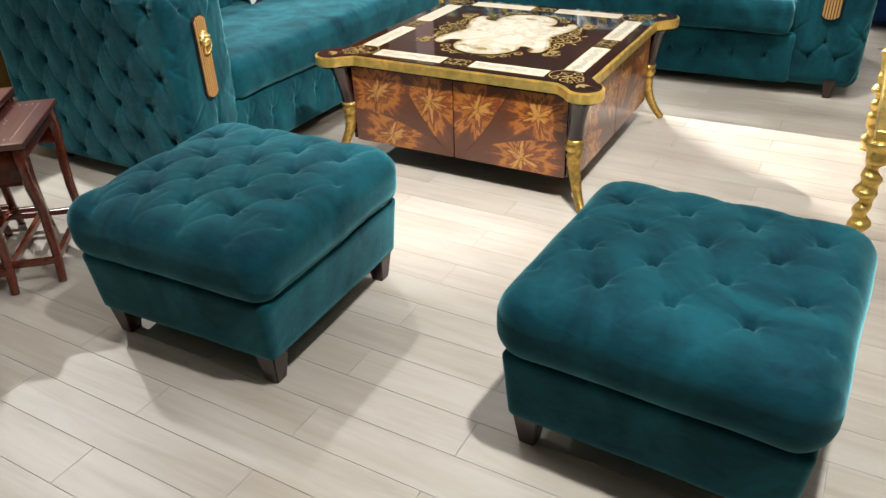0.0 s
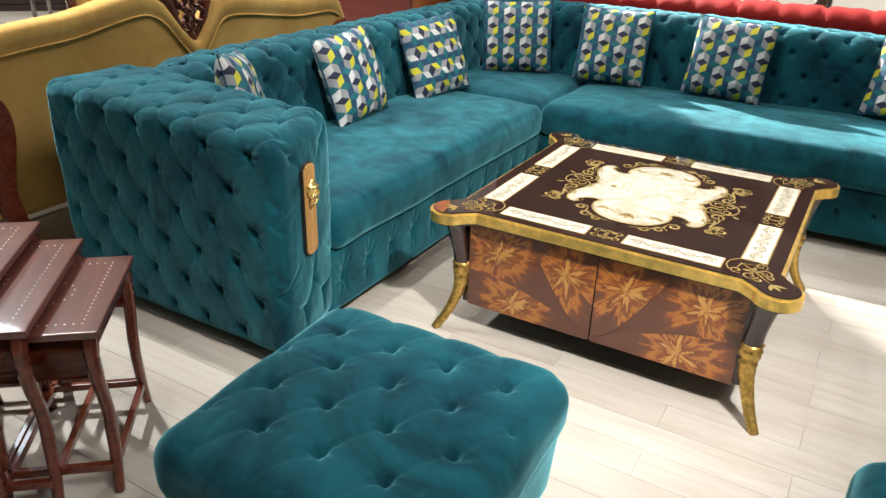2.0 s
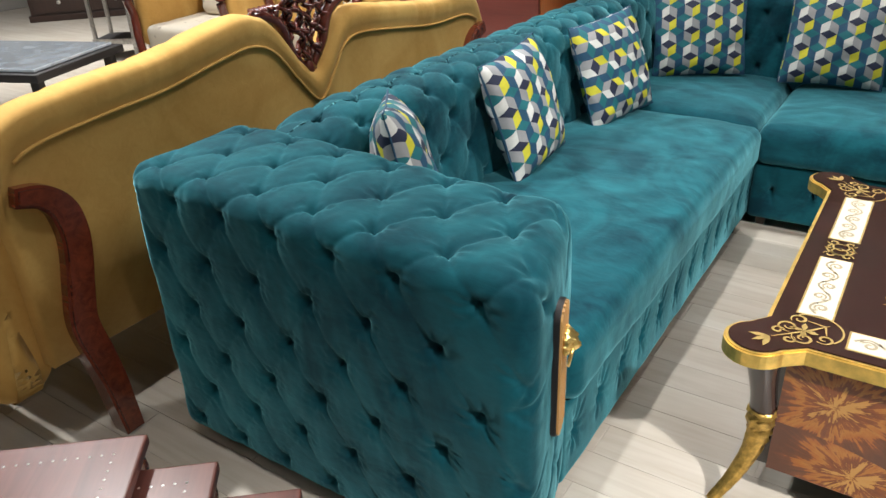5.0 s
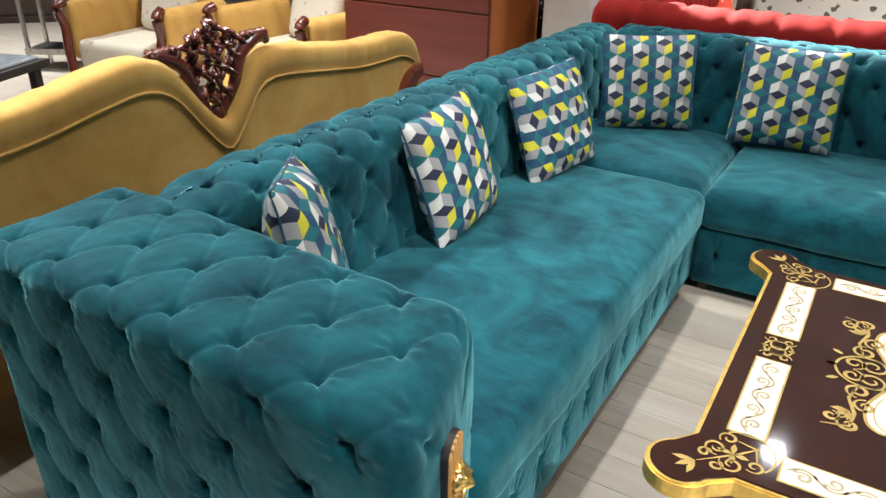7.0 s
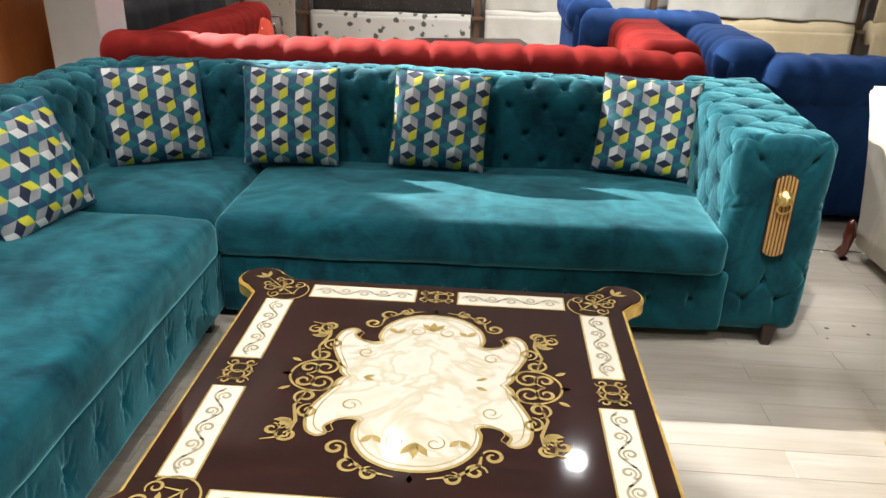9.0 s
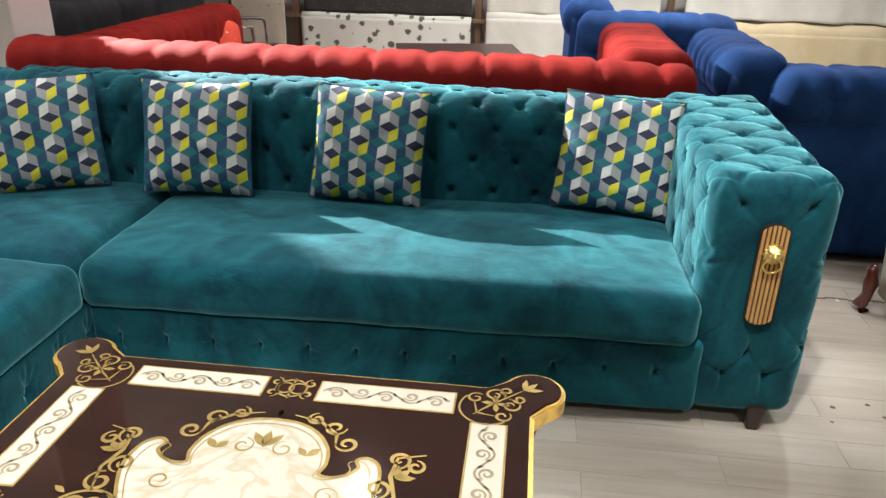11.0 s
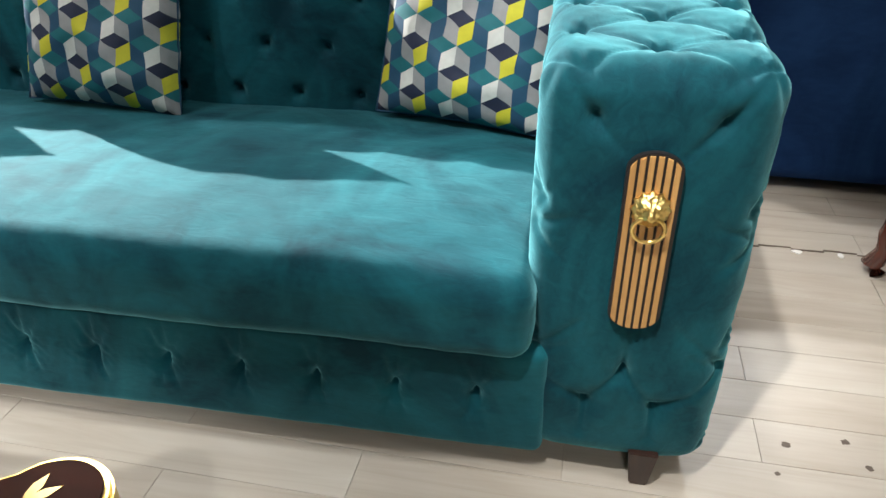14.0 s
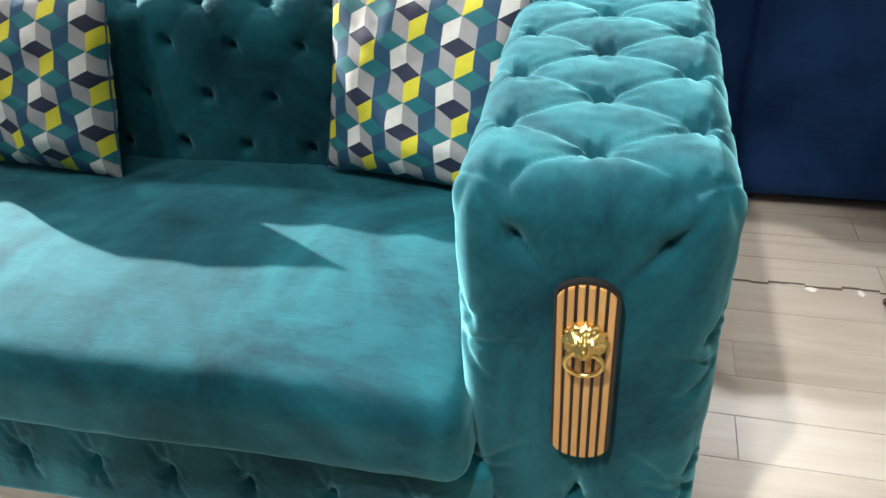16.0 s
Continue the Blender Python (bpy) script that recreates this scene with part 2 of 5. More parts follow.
def creases(u, v, lines, depth, width):
    """Creases along straight lines (u0, v0, u1, v1), deepest at their start."""
    d = np.zeros_like(u)
    for a, b, c, e in lines:
        w = np.array([c - a, e - b])
        t = np.clip(((u - a) * w[0] + (v - b) * w[1]) / (w @ w), 0, 1)
        dist2 = (u - a - t * w[0]) ** 2 + (v - b - t * w[1]) ** 2
        d -= depth * (1 - 0.75 * t) * np.exp(-dist2 / width ** 2)
    return d


def ripple(p, scale, amount, seed=0.0):
    return np.array([noise.noise(Vector((x * scale + seed, y * scale, z * scale))) for x, y, z in p]) * amount


BUTTON = None


def button_mesh():
    global BUTTON
    if BUTTON is None:
        bm = bmesh.new()
        bmesh.ops.create_uvsphere(bm, u_segments=10, v_segments=6, radius=0.0105)
        for v in bm.verts:
            v.co.z *= 0.45
        BUTTON = bpy.data.meshes.new("button")
        bm.to_mesh(BUTTON)
        bm.free()
        BUTTON.materials.append(TEAL_DEEP)
        BUTTON.polygons.foreach_set("use_smooth", [True] * len(BUTTON.polygons))
    return BUTTON


def buttons(parent, p, n, r, ident, mask, reach=0.02):
    """One covered button at the deepest point of each tuft."""
    best = {}
    for k in np.nonzero(mask & (r < reach))[0]:
        i = (ident[k], tuple(np.round(n[k]).astype(int)))
        if i not in best or r[k] < r[best[i]]:
            best[i] = k
    for k in best.values():
        put("button", button_mesh(), parent, "", Matrix.Translation(Vector(p[k] + n[k] * 0.001)) @ Vector(n[k]).to_track_quat("Z", "Y").to_matrix().to_4x4())


def rounded(bm_size, bevel, segments=2):
    """A bevelled box as a bmesh, centred on the origin."""
    bm = bmesh.new()
    bmesh.ops.create_cube(bm, size=1)
    for v in bm.verts:
        v.co = Vector((v.co.x * bm_size[0], v.co.y * bm_size[1], v.co.z * bm_size[2]))
    bmesh.ops.bevel(bm, geom=bm.edges[:], offset=bevel, segments=segments, affect="EDGES", profile=0.6)
    return bm


def moved(bm, x=0, y=0, z=0, m=None):
    bmesh.ops.transform(bm, matrix=m if m is not None else Matrix.Translation((x, y, z)), verts=bm.verts[:])
    return bm


def sweep(path, radii, sides=10, flat=1.0, close=True):
    """A tube along a path with a radius at each place; flat squeezes it across."""
    bm = bmesh.new()
    path = [Vector(p) for p in path]
    rings = []
    up = Vector((0.0123, 0.0321, 1.0))
    for k, p in enumerate(path):
        d = (path[min(k + 1, len(path) - 1)] - path[max(k - 1, 0)]).normalized()
        side = d.cross(up)
        if side.length < 0.05:
            side = d.cross(Vector((0, 1, 0)))
        side.normalize()
        nor = side.cross(d)
        rad = radii[k] if hasattr(radii, "__len__") else radii
        rings.append([bm.verts.new(p + side * math.cos(2 * math.pi * s / sides) * rad + nor * math.sin(2 * math.pi * s / sides) * rad * flat) for s in range(sides)])
    for r0, r1 in zip(rings, rings[1:]):
        for s in range(sides):
            bm.faces.new((r0[s], r0[(s + 1) % sides], r1[(s + 1) % sides], r1[s]))
    if close:
        bm.faces.new(rings[0][::-1])
        bm.faces.new(rings[-1])
    return bm


def curve_points(ctrl, n=24):
    """A smooth line through control points."""
    c = [Vector(p) for p in ctrl]
    c = [c[0] * 2 - c[1]] + c + [c[-1] * 2 - c[-2]]
    out = []
    for k in range(1, len(c) - 2):
        for i in range(n):
            t = i / n
            a, b, d, e = c[k - 1], c[k], c[k + 1], c[k + 2]
            out.append(0.5 * (2 * b + (d - a) * t + (2 * a - 5 * b + 4 * d - e) * t * t + (3 * b - a - 3 * d + e) * t ** 3))
    return out + [c[-2]]


def join_bm(target, other):
    me = bpy.data.meshes.new("tmp")
    other.to_mesh(me)
    other.free()
    target.from_mesh(me)
    bpy.data.meshes.remove(me)


def slab(outline, z0, z1, bevel=0.0):
    """A flat piece with a given outline in the plan, from z0 to z1."""
    bm = bmesh.new()
    low = [bm.verts.new((x, y, z0)) for x, y in outline]
    high = [bm.verts.new((x, y, z1)) for x, y in outline]
    bm.faces.new(low[::-1])
    top = bm.faces.new(high)
    n = len(low)
    for i in range(n):
        bm.faces.new((low[i], low[(i + 1) % n], high[(i + 1) % n], high[i]))
    bmesh.ops.recalc_face_normals(bm, faces=bm.faces[:])
    if bevel:
        bmesh.ops.bevel(bm, geom=list(top.edges), offset=bevel, segments=2, affect="EDGES")
    return bm

# ---- structure ----


def wall(name, lo, hi, material, label):
    bm = rounded([hi[k] - lo[k] for k in range(3)], 0.004, 1)
    moved(bm, *[(hi[k] + lo[k]) / 2 for k in range(3)])
    return tagged(part(name, bm, material, None), label, "wall", kind="structure")


# south, east, west walls and ceiling are unseen, added to close the room
X0, X1, Y0, Y1 = -9.6, 6.0, -3.0, 9.4
wall("wall_north", (X0, Y1, 0), (X1, Y1 + 0.15, CEILING), WALLMAT, "painted showroom wall behind the fabric racks")
wall("wall_south", (X0, Y0 - 0.15, 0), (X1, Y0, CEILING), WALLMAT, "plain unseen wall added to close the showroom")
wall("wall_east", (X1, Y0, 0), (X1 + 0.15, Y1, CEILING), WALLMAT, "plain unseen wall added to close the showroom")
wall("wall_west", (X0 - 0.15, Y0, 0), (X0, Y1, CEILING), WALLMAT, "plain unseen wall added to close the showroom")
bm = moved(rounded((X1 - X0 + 0.3, Y1 - Y0 + 0.3, 0.12), 0.004, 1), (X0 + X1) / 2, (Y0 + Y1) / 2, CEILING + 0.06)
tagged(part("ceiling", bm, CEILMAT, None), "plain grey unseen ceiling added to close the showroom", "ceiling", kind="structure")
bm = moved(rounded((X1 - X0 + 0.3, Y1 - Y0 + 0.3, 0.12), 0.004, 1), (X0 + X1) / 2, (Y0 + Y1) / 2, -0.0635)
floor = tagged(part("floor", bm, GROUT, None), "washed-oak plank flooring with thin dark joints", "floor", kind="structure")
bm = moved(rounded((0.28, 0.3, CEILING), 0.006, 1), -1.525, 5.46, CEILING / 2)
tagged(part("pillar", bm, PLASTER, None), "white painted square pillar", "pillar", kind="structure")

# ---- sectional sofa ----
SOFA_TOP = 0.872
sofa = thing("sectional_sofa", pose(0, 0, 0), "teal velvet corner sofa with deep diamond tufting and dark tapered feet", "sofa")


def cap_front(u, v, w, h):
    """Gathers of the cloth on an arm's end: u across, v up from the arm's foot."""
    spots, lines = [(0, 0.29 * h)], [(0, 0.29 * h, 0.010, 0.43 * h), (0.004, 0.29 * h, -0.012, 0.42 * h)]
    for k in (-w, w):
        spots += [(0.26 * k, 0.895 * h), (0.50 * k, 0.64 * h), (0.17 * k, 0.195 * h), (0.47 * k, 0.31 * h)]
        lines += [(0.26 * k, 0.895 * h, 0.43 * k, 0.99 * h), (0.26 * k, 0.895 * h, 0.13 * k, 0.83 * h), (0.43 * k, 0.985 * h, 0.50 * k, 0.88 * h),
                  (0.50 * k, 0.64 * h, 0.31 * k, 0.68 * h), (0.50 * k, 0.64 * h, 0.36 * k, 0.58 * h), (0.50 * k, 0.64 * h, 0.40 * k, 0.74 * h),
                  (0, 0.29 * h, 0.17 * k, 0.195 * h), (0.17 * k, 0.195 * h, 0.165 * k, 0.09 * h), (0.17 * k, 0.195 * h, 0.19 * k, 0.09 * h),
                  (0.17 * k, 0.195 * h, 0.34 * k, 0.235 * h), (0.47 * k, 0.31 * h, 0.34 * k, 0.235 * h),
                  (0.47 * k, 0.31 * h, 0.22 * k, 0.43 * h), (0.47 * k, 0.31 * h, 0.30 * k, 0.35 * h)]
    return sunk(u, v, spots, 0.008, 0.022) + creases(u, v, lines, 0.0092, 0.0066), spots


def arm(length, width, m, z1, label, skew=0.0, rise=0.0):
    """A tufted arm. Local frame: x along the arm with its end at x = 0, y across, z up."""
    z0 = 0.050
    p, n, faces = rbox((-length, -width / 2, z0), (0, width / 2, z1), (0.045, 0.050, 0.055), 0.0060)
    half = width / 2
    v = np.clip(p[:, 1], -half, half) + np.sign(p[:, 1]) * np.clip(z1 - p[:, 2], 0, None)
    d, r, ident = lattice(p[:, 0], v, 0.0775, 0.125, -0.085, 0.0, 0.0022 + 0.0036 * np.clip(n[:, 2], 0, 1), 0.016, 0.0030 + 0.0034 * np.clip(n[:, 2], 0, 1))
    side = np.clip(1 - np.abs(n[:, 0]) ** 2, 0, 1)
    fade = np.clip((p[:, 2] - z0) / 0.04, 0, 1)
    d2, spots = cap_front(p[:, 1], p[:, 2] - z0, width, z1 - z0)
    end = np.where(n[:, 0] > 0, np.clip(n[:, 0], 0, 1) ** 2, 0)
    bulge = 0.022 * end * np.sqrt(np.clip(1 - (2 * p[:, 1] / width) ** 2, 0, 1)) * np.sqrt(np.clip(1 - (2 * (p[:, 2] - z0) / (z1 - z0) - 1) ** 6, 0, 1))
    total = d * side * fade + d2 * end + bulge + ripple(p, 14.0, 0.0022) + ripple(p * np.array([1.0, 1.0, 0.35]), 45.0, 0.0011)
    q = p + n * total[:, None]
    grow = 1.02 + 0.01 * np.clip((q[:, 2] - z0) / (z1 - z0), 0, 1) ** 0.6
    q[:, 1] *= grow
    q[:, 2] += rise * np.clip((-q[:, 0] - 0.15) / 0.6, 0, 1) * np.clip((q[:, 2] - 0.45) / 0.3, 0, 1)
    q[:, 0] -= skew * q[:, 1] * np.clip((q[:, 0] + 0.25) / 0.25, 0, 1)
    ob = put("arm", mesh_from("arm", q, faces, TEAL), sofa, label, m)
    buttons(ob, q, n, r, ident, (np.abs(n[:, 0]) < 0.3) & (p[:, 2] > z0 + 0.06) & (p[:, 0] < -0.03))
    return ob


def plate(m):
    """A slatted wooden plaque with a lion's head and a ring; local frame: x across, z up, y into the arm."""
    w, h, n = 0.076, 0.305, 6
    def stadium(dx, y0, y1):
        out = []
        for k in range(25):
            a = math.pi * k / 24
            out.append((math.cos(a) * (w / 2 + dx), h / 2 - w / 2 + 0.012 + math.sin(a) * (w / 2 - 0.012 + dx)))
        out += [(-x, -z) for x, z in out]
        bm = slab(out, y0, y1, 0.0015)
        moved(bm, m=Matrix.Rotation(radians(90), 4, "X"))
        return bm
    plaque = part("plaque", stadium(0.0035, -0.002, 0.010), BLACK, sofa, "black-edged slatted oak plaque", m=m)
    step = w / n
    for k in range(n):
        xa, xb = -w / 2 + k * step + 0.0014, -w / 2 + (k + 1) * step - 0.0030
        def top_at(x):
            return h / 2 - w / 2 + 0.012 + math.sqrt(max(0, 1 - (x / (w / 2)) ** 2)) * (w / 2 - 0.012)
        xs = [xa + (xb - xa) * i / 4 for i in range(5)]
        out = [(x, top_at(x)) for x in xs] + [(x, -top_at(x)) for x in xs[::-1]]
        bm = slab(out, 0.010, 0.0145, 0.001)
        moved(bm, m=Matrix.Rotation(radians(90), 4, "X"))
        part("slat", bm, OAKSLAT, plaque)
    lion(plaque)
    return plaque


def lion(plaque):
    bm = bmesh.new()
    bmesh.ops.create_icosphere(bm, subdivisions=5, radius=0.024)
    for v in bm.verts:
        x, y, z = v.co
        a = math.atan2(z, x)
        mane = 1 + 0.07 * math.sin(12 * a + math.pi / 2) * (1 - abs(y) / 0.024) + 0.03 * math.sin(24 * a + math.pi / 2)
        v.co.x, v.co.z = x * mane, z * mane * 1.02
        snout = 0.012 * math.exp(-((x / 0.009) ** 2 + ((z + 0.004) / 0.011) ** 2))
        brow = 0.006 * (math.exp(-(((x - 0.009) / 0.005) ** 2 + ((z - 0.009) / 0.004) ** 2)) + math.exp(-(((x + 0.009) / 0.005) ** 2 + ((z - 0.009) / 0.004) ** 2)))
        eyes = -0.004 * (math.exp(-(((x - 0.008) / 0.003) ** 2 + ((z - 0.004) / 0.003) ** 2)) + math.exp(-(((x + 0.008) / 0.003) ** 2 + ((z - 0.004) / 0.003) ** 2)))
        v.co.y = y * 0.5 - (snout + brow + eyes if y < 0 else 0)
        v.co.y += 0.0012 * math.sin(12 * a + math.pi / 2)
        rim = math.hypot(x, z) / 0.024
        v.co.y += 0.0016 * math.sin(9 * a + 26 * rim) * max(0.0, rim - 0.45)
        v.co *= 1.16
    moved(bm, 0, -0.018, 0.070)
    part("lion_head", bm, BRIGHT_GOLD, plaque, "polished gold lion's head", True)
    ring = [(0.024 * math.cos(a), -0.028 - 0.004 * math.sin(a), 0.040 + 0.023 * math.sin(a)) for a in [2 * math.pi * k / 32 for k in range(33)]]
    part("ring", sweep(ring, 0.0032, 8), BRIGHT_GOLD, plaque, "polished gold ring", True)


def foot(x, y, z1=0.09, turn=0, parent=None, size=0.055):
    bm = bmesh.new()
    bmesh.ops.create_cube(bm, size=1)
    for v in bm.verts:
        k = size if v.co.z > 0 else size * 0.62
        v.co = Vector((v.co.x * k, v.co.y * k, 0.0 if v.co.z < 0 else z1))
    bmesh.ops.bevel(bm, geom=bm.edges[:], offset=0.003, segments=2, affect="EDGES")
    part("foot", bm, LEGWOOD, parent if parent is not None else sofa, "dark tapered wooden foot", m=pose(x, y, 0, 0, 0, turn))


XL, YF = -0.340, 3.985      # front faces of the two wings
XB, YB = -1.29, 4.965        # outer backs
armL = arm(1.02, 0.372, pose(-0.330, 2.045, 0), 0.800, "tufted velvet arm with gathered end", 0.26, 0.03)
plate(pose(-0.300, 2.016, 0.537, 0, 0, 105))
armR = arm(0.90, 0.345, pose(1.692, 4.050, 0, 0, 0, -88.5), 0.815, "tufted velvet arm with gathered end", 0.0, 0.045)
plate(pose(1.694, 4.026, 0.537, 0, 0, 1.5))


def back(length, m, label, start, end, z1=SOFA_TOP):
    """A tufted back. Local frame: x along it, its inner face towards -y, top at SOFA_TOP."""
    z0, depth = 0.09, 0.27
    p, n, faces = rbox((0, -depth / 2, z0), (length, depth / 2, z1), (0.05, 0.09, 0.10), 0.0085)
    half = depth / 2
    v = np.clip(p[:, 1], -half, half) + np.sign(p[:, 1]) * np.clip(z1 - p[:, 2], 0, None)
    d, r, ident = lattice(p[:, 0], v, 0.078, 0.118, 0.04, -0.02, 0.0040 + 0.0030 * np.clip(n[:, 2], 0, 1), 0.018, 0.0034 + 0.0028 * np.clip(n[:, 2], 0, 1))
    fade = np.clip((p[:, 2] - z0) / 0.05, 0, 1) * np.clip(1 - n[:, 0] ** 2, 0, 1)
    q = p + n * (d * fade + ripple(p, 12.0, 0.0022) + ripple(p * np.array([1.0, 1.0, 0.35]), 45.0, 0.0010))[:, None]
    q[:, 2] -= 0.055 * np.clip(1 - p[:, 0] / 0.35, 0, 1) ** 2 * np.clip((p[:, 2] - 0.5) / 0.3, 0, 1) if z1 < SOFA_TOP else 0.03 * np.clip((p[:, 0] - 1.3) / 1.3, 0, 1) * np.clip((p[:, 2] - 0.5) / 0.3, 0, 1)
    lean = np.clip((q[:, 2] - 0.4) / 0.45, 0, 1)
    q[:, 1] += np.where(p[:, 1] < 0, 0.05 * lean - 0.03, 0)
    ob = put("backrest", mesh_from("backrest", q, faces, TEAL), sofa, label, m)
    mask = (np.abs(n[:, 0]) < 0.3) & (p[:, 1] < 0.09) & (p[:, 2] > 0.5) & (p[:, 0] > start) & (p[:, 0] < end)
    buttons(ob, q, n, r, ident, mask)
    return ob


back(2.78, pose(XB + 0.14, 2.12, 0, 0, 0, 90), "tufted velvet backrest with rolled top", 0.05, 2.4, 0.852)
back(2.87, pose(XB + 0.26, YB - 0.21, 0, 0, 0, 1.3), "tufted velvet backrest with rolled top", 0.1, 2.8)


def base(lo, hi, axis, label):
    """The plinth under a seat, with one row of buttons along its front."""
    p, n, faces = rbox(lo, hi, 0.02, 0.0065)
    u = p[:, axis]
    d, r, ident = lattice(u, p[:, 2], 0.155 / 2, 0.30, lo[axis] + 0.08, 0.178, 0.0008, 0.012, 0.0, 0.06)
    front = (n[:, 0] > 0.8) if axis == 1 else (n[:, 1] < -0.8)
    pull = creases(u, p[:, 2], [(c, 0.178, c + s * 0.028 + 0.012 * math.sin(c * 40), 0.285 - 0.03 * abs(s)) for c in np.arange(lo[axis] + 0.08, hi[axis], 0.155) for s in (-1, 0.1, 1.2)] + [(c, 0.178, c + s * 0.03, 0.12) for c in np.arange(lo[axis] + 0.08, hi[axis], 0.155) for s in (-0.7, 0.6)], 0.0095, 0.0055)
    q = p + n * ((d + pull) * front + ripple(p, 10.0, 0.002))[:, None]
    q[:, 1] += (0.0 if axis else 0.028) * (q[:, 0] - 0.75)
    ob = put("plinth", mesh_from("plinth", q, faces, TEAL), sofa, label)
    buttons(ob, q, n, r, ident, front & (np.abs(p[:, 2] - 0.178) < 0.03))


base((XB + 0.2, 2.17, 0.053), (XL - 0.01, 4.80, 0.300), 1, "velvet plinth with a row of buttons")
base((XL - 0.01, YF + 0.015, 0.053), (1.565, 4.85, 0.300), 0, "velvet plinth with a row of buttons")


def cushion(lo, hi, crown, seed, label, slant=0.0):
    p, n, faces = rbox(lo, hi, (0.04, 0.04, 0.045), 0.013)
    cx, cy = (lo[0] + hi[0]) / 2, (lo[1] + hi[1]) / 2
    a, b = (p[:, 0] - cx) / ((hi[0] - lo[0]) / 2), (p[:, 1] - cy) / ((hi[1] - lo[1]) / 2)
    lift = crown * np.sqrt(np.clip(1 - np.abs(a) ** 4, 0, 1) * np.clip(1 - np.abs(b) ** 4, 0, 1)) * np.clip(n[:, 2], 0, 1)
    soft = ripple(p, 5.0, 0.004, seed) + ripple(p, 16.0, 0.0018, seed + 3) + ripple(p * np.array([0.5, 1.0, 1.0]), 34.0, 0.0010, seed)
    q = p + n * soft[:, None]
    q[:, 2] += lift
    q[:, 1] += slant * (q[:, 0] - 0.75)
    return put("seat_cushion", mesh_from("seat_cushion", q, faces, TEAL), sofa, label)


cushion((-1.10, 2.19, 0.297), (XL + 0.015, 3.945, 0.452), 0.036, 1, "smooth velvet seat cushion")
cushion((-1.10, 3.949, 0.299), (XL - 0.012, 4.72, 0.452), 0.036, 5, "smooth velvet corner seat cushion")
cushion((XL - 0.007, YF - 0.025, 0.297), (1.535, 4.74, 0.452), 0.036, 9, "smooth velvet seat cushion with brushed patches", 0.028)
for x, y in ((-0.385, 1.955), (-1.20, 1.95), (-0.39, 3.90), (-1.17, 4.77), (-0.30, 4.05), (1.752, 4.055), (1.70, 4.87), (0.5, 4.85)):
    foot(x, y)


# ---- ottomans ----
def ottoman(m, w, label):
    e = thing("ottoman", m, label, "ottoman", "ottomans")
    p, n, faces = rbox((-w / 2, -w / 2, 0.268), (w / 2, w / 2, 0.448), (0.075, 0.075, 0.075), 0.007)
    up = np.clip(n[:, 2], 0, 1)
    d, r, ident = lattice(p[:, 0], p[:, 1], 0.0765, 0.128, -0.0765 * 3, 0.19, 0.0055, 0.026, 0.0050)
    inside = np.clip((w / 2 - 0.03 - np.maximum(np.abs(p[:, 0]), np.abs(p[:, 1]))) / 0.05, 0, 1)
    d = d * up * (0.15 + 0.85 * inside)
    crown = 0.012 * np.sqrt(np.clip(1 - (2 * p[:, 0] / w) ** 2, 0, 1) * np.clip(1 - (2 * p[:, 1] / w) ** 2, 0, 1)) * up
    pleat = []
    for k in range(-3, 4, 2):
        pleat.append((0.0765 * k, 0.19, 0.0765 * k, 0.30))
        pleat.append((0.0765 * k, -0.19, 0.0765 * k, -0.30))
    for k in (-0.066, 0.062):
        pleat += [(0.2, k, 0.31, k), (-0.2, k, -0.31, k)]
    d += creases(p[:, 0], p[:, 1], pleat, 0.004, 0.006) * np.clip(n[:, 2] + 0.6, 0, 1)
    q = p + n * (d + crown + ripple(p, 9.0, 0.004, m.translation.x))[:, None]
    top = put("cushion", mesh_from("cushion", q, faces, TEAL), e, "button-tufted velvet cushion top")
    mask = (n[:, 2] > 0.85) & (np.abs(p[:, 0]) < w / 2 - 0.07) & (np.abs(p[:, 1]) < w / 2 - 0.09)
    buttons(top, q, n, r, ident, mask)
    p, n, faces = rbox((-w / 2 + 0.022, -w / 2 + 0.022, 0.092), (w / 2 - 0.022, w / 2 - 0.022, 0.285), 0.018, 0.015)
    p[:, :2] *= (0.96 + 0.04 * (p[:, 2:3] - 0.095) / 0.18)
    q = p + n * ripple(p, 7.0, 0.002)[:, None]
    put("body", mesh_from("body", q, faces, TEAL), e, "smooth velvet box body")
    s = w / 2 - 0.078
    for x, y in ((s, s), (s, -s), (-s, s), (-s, -s)):
        foot(x, y, 0.098, 0, e, 0.065)
    return e


ottoman(pose(0.380, 1.425, 0, 0, 0, 2.0), 0.700, "square teal velvet ottoman with tufted top on dark tapered feet")
# same velvet as the other ottoman; an added lamp brightens this one
ottoman(pose(1.640, 1.520, 0, 0, 0, -2.5), 0.690, "square teal velvet ottoman with tufted top nearer the gilt table")

# ---- throw cushions with a tumbling-block print ----
PRINT = [plain("print_" + n, c, 0.75, 0, 0.06, 60.0, 900.0, 0.1) for n, c in (
    ("navy", (0.011, 0.016, 0.042)), ("teal", (0.006, 0.115, 0.135)), ("grey", (0.26, 0.26, 0.265)),
    ("white", (0.56, 0.56, 0.53)), ("yellow", (0.52, 0.48, 0.028)), ("ink", (0.010, 0.055, 0.110)))]
NAVY, TEALP, GREY, WHITE, YELLOW, INK = range(6)


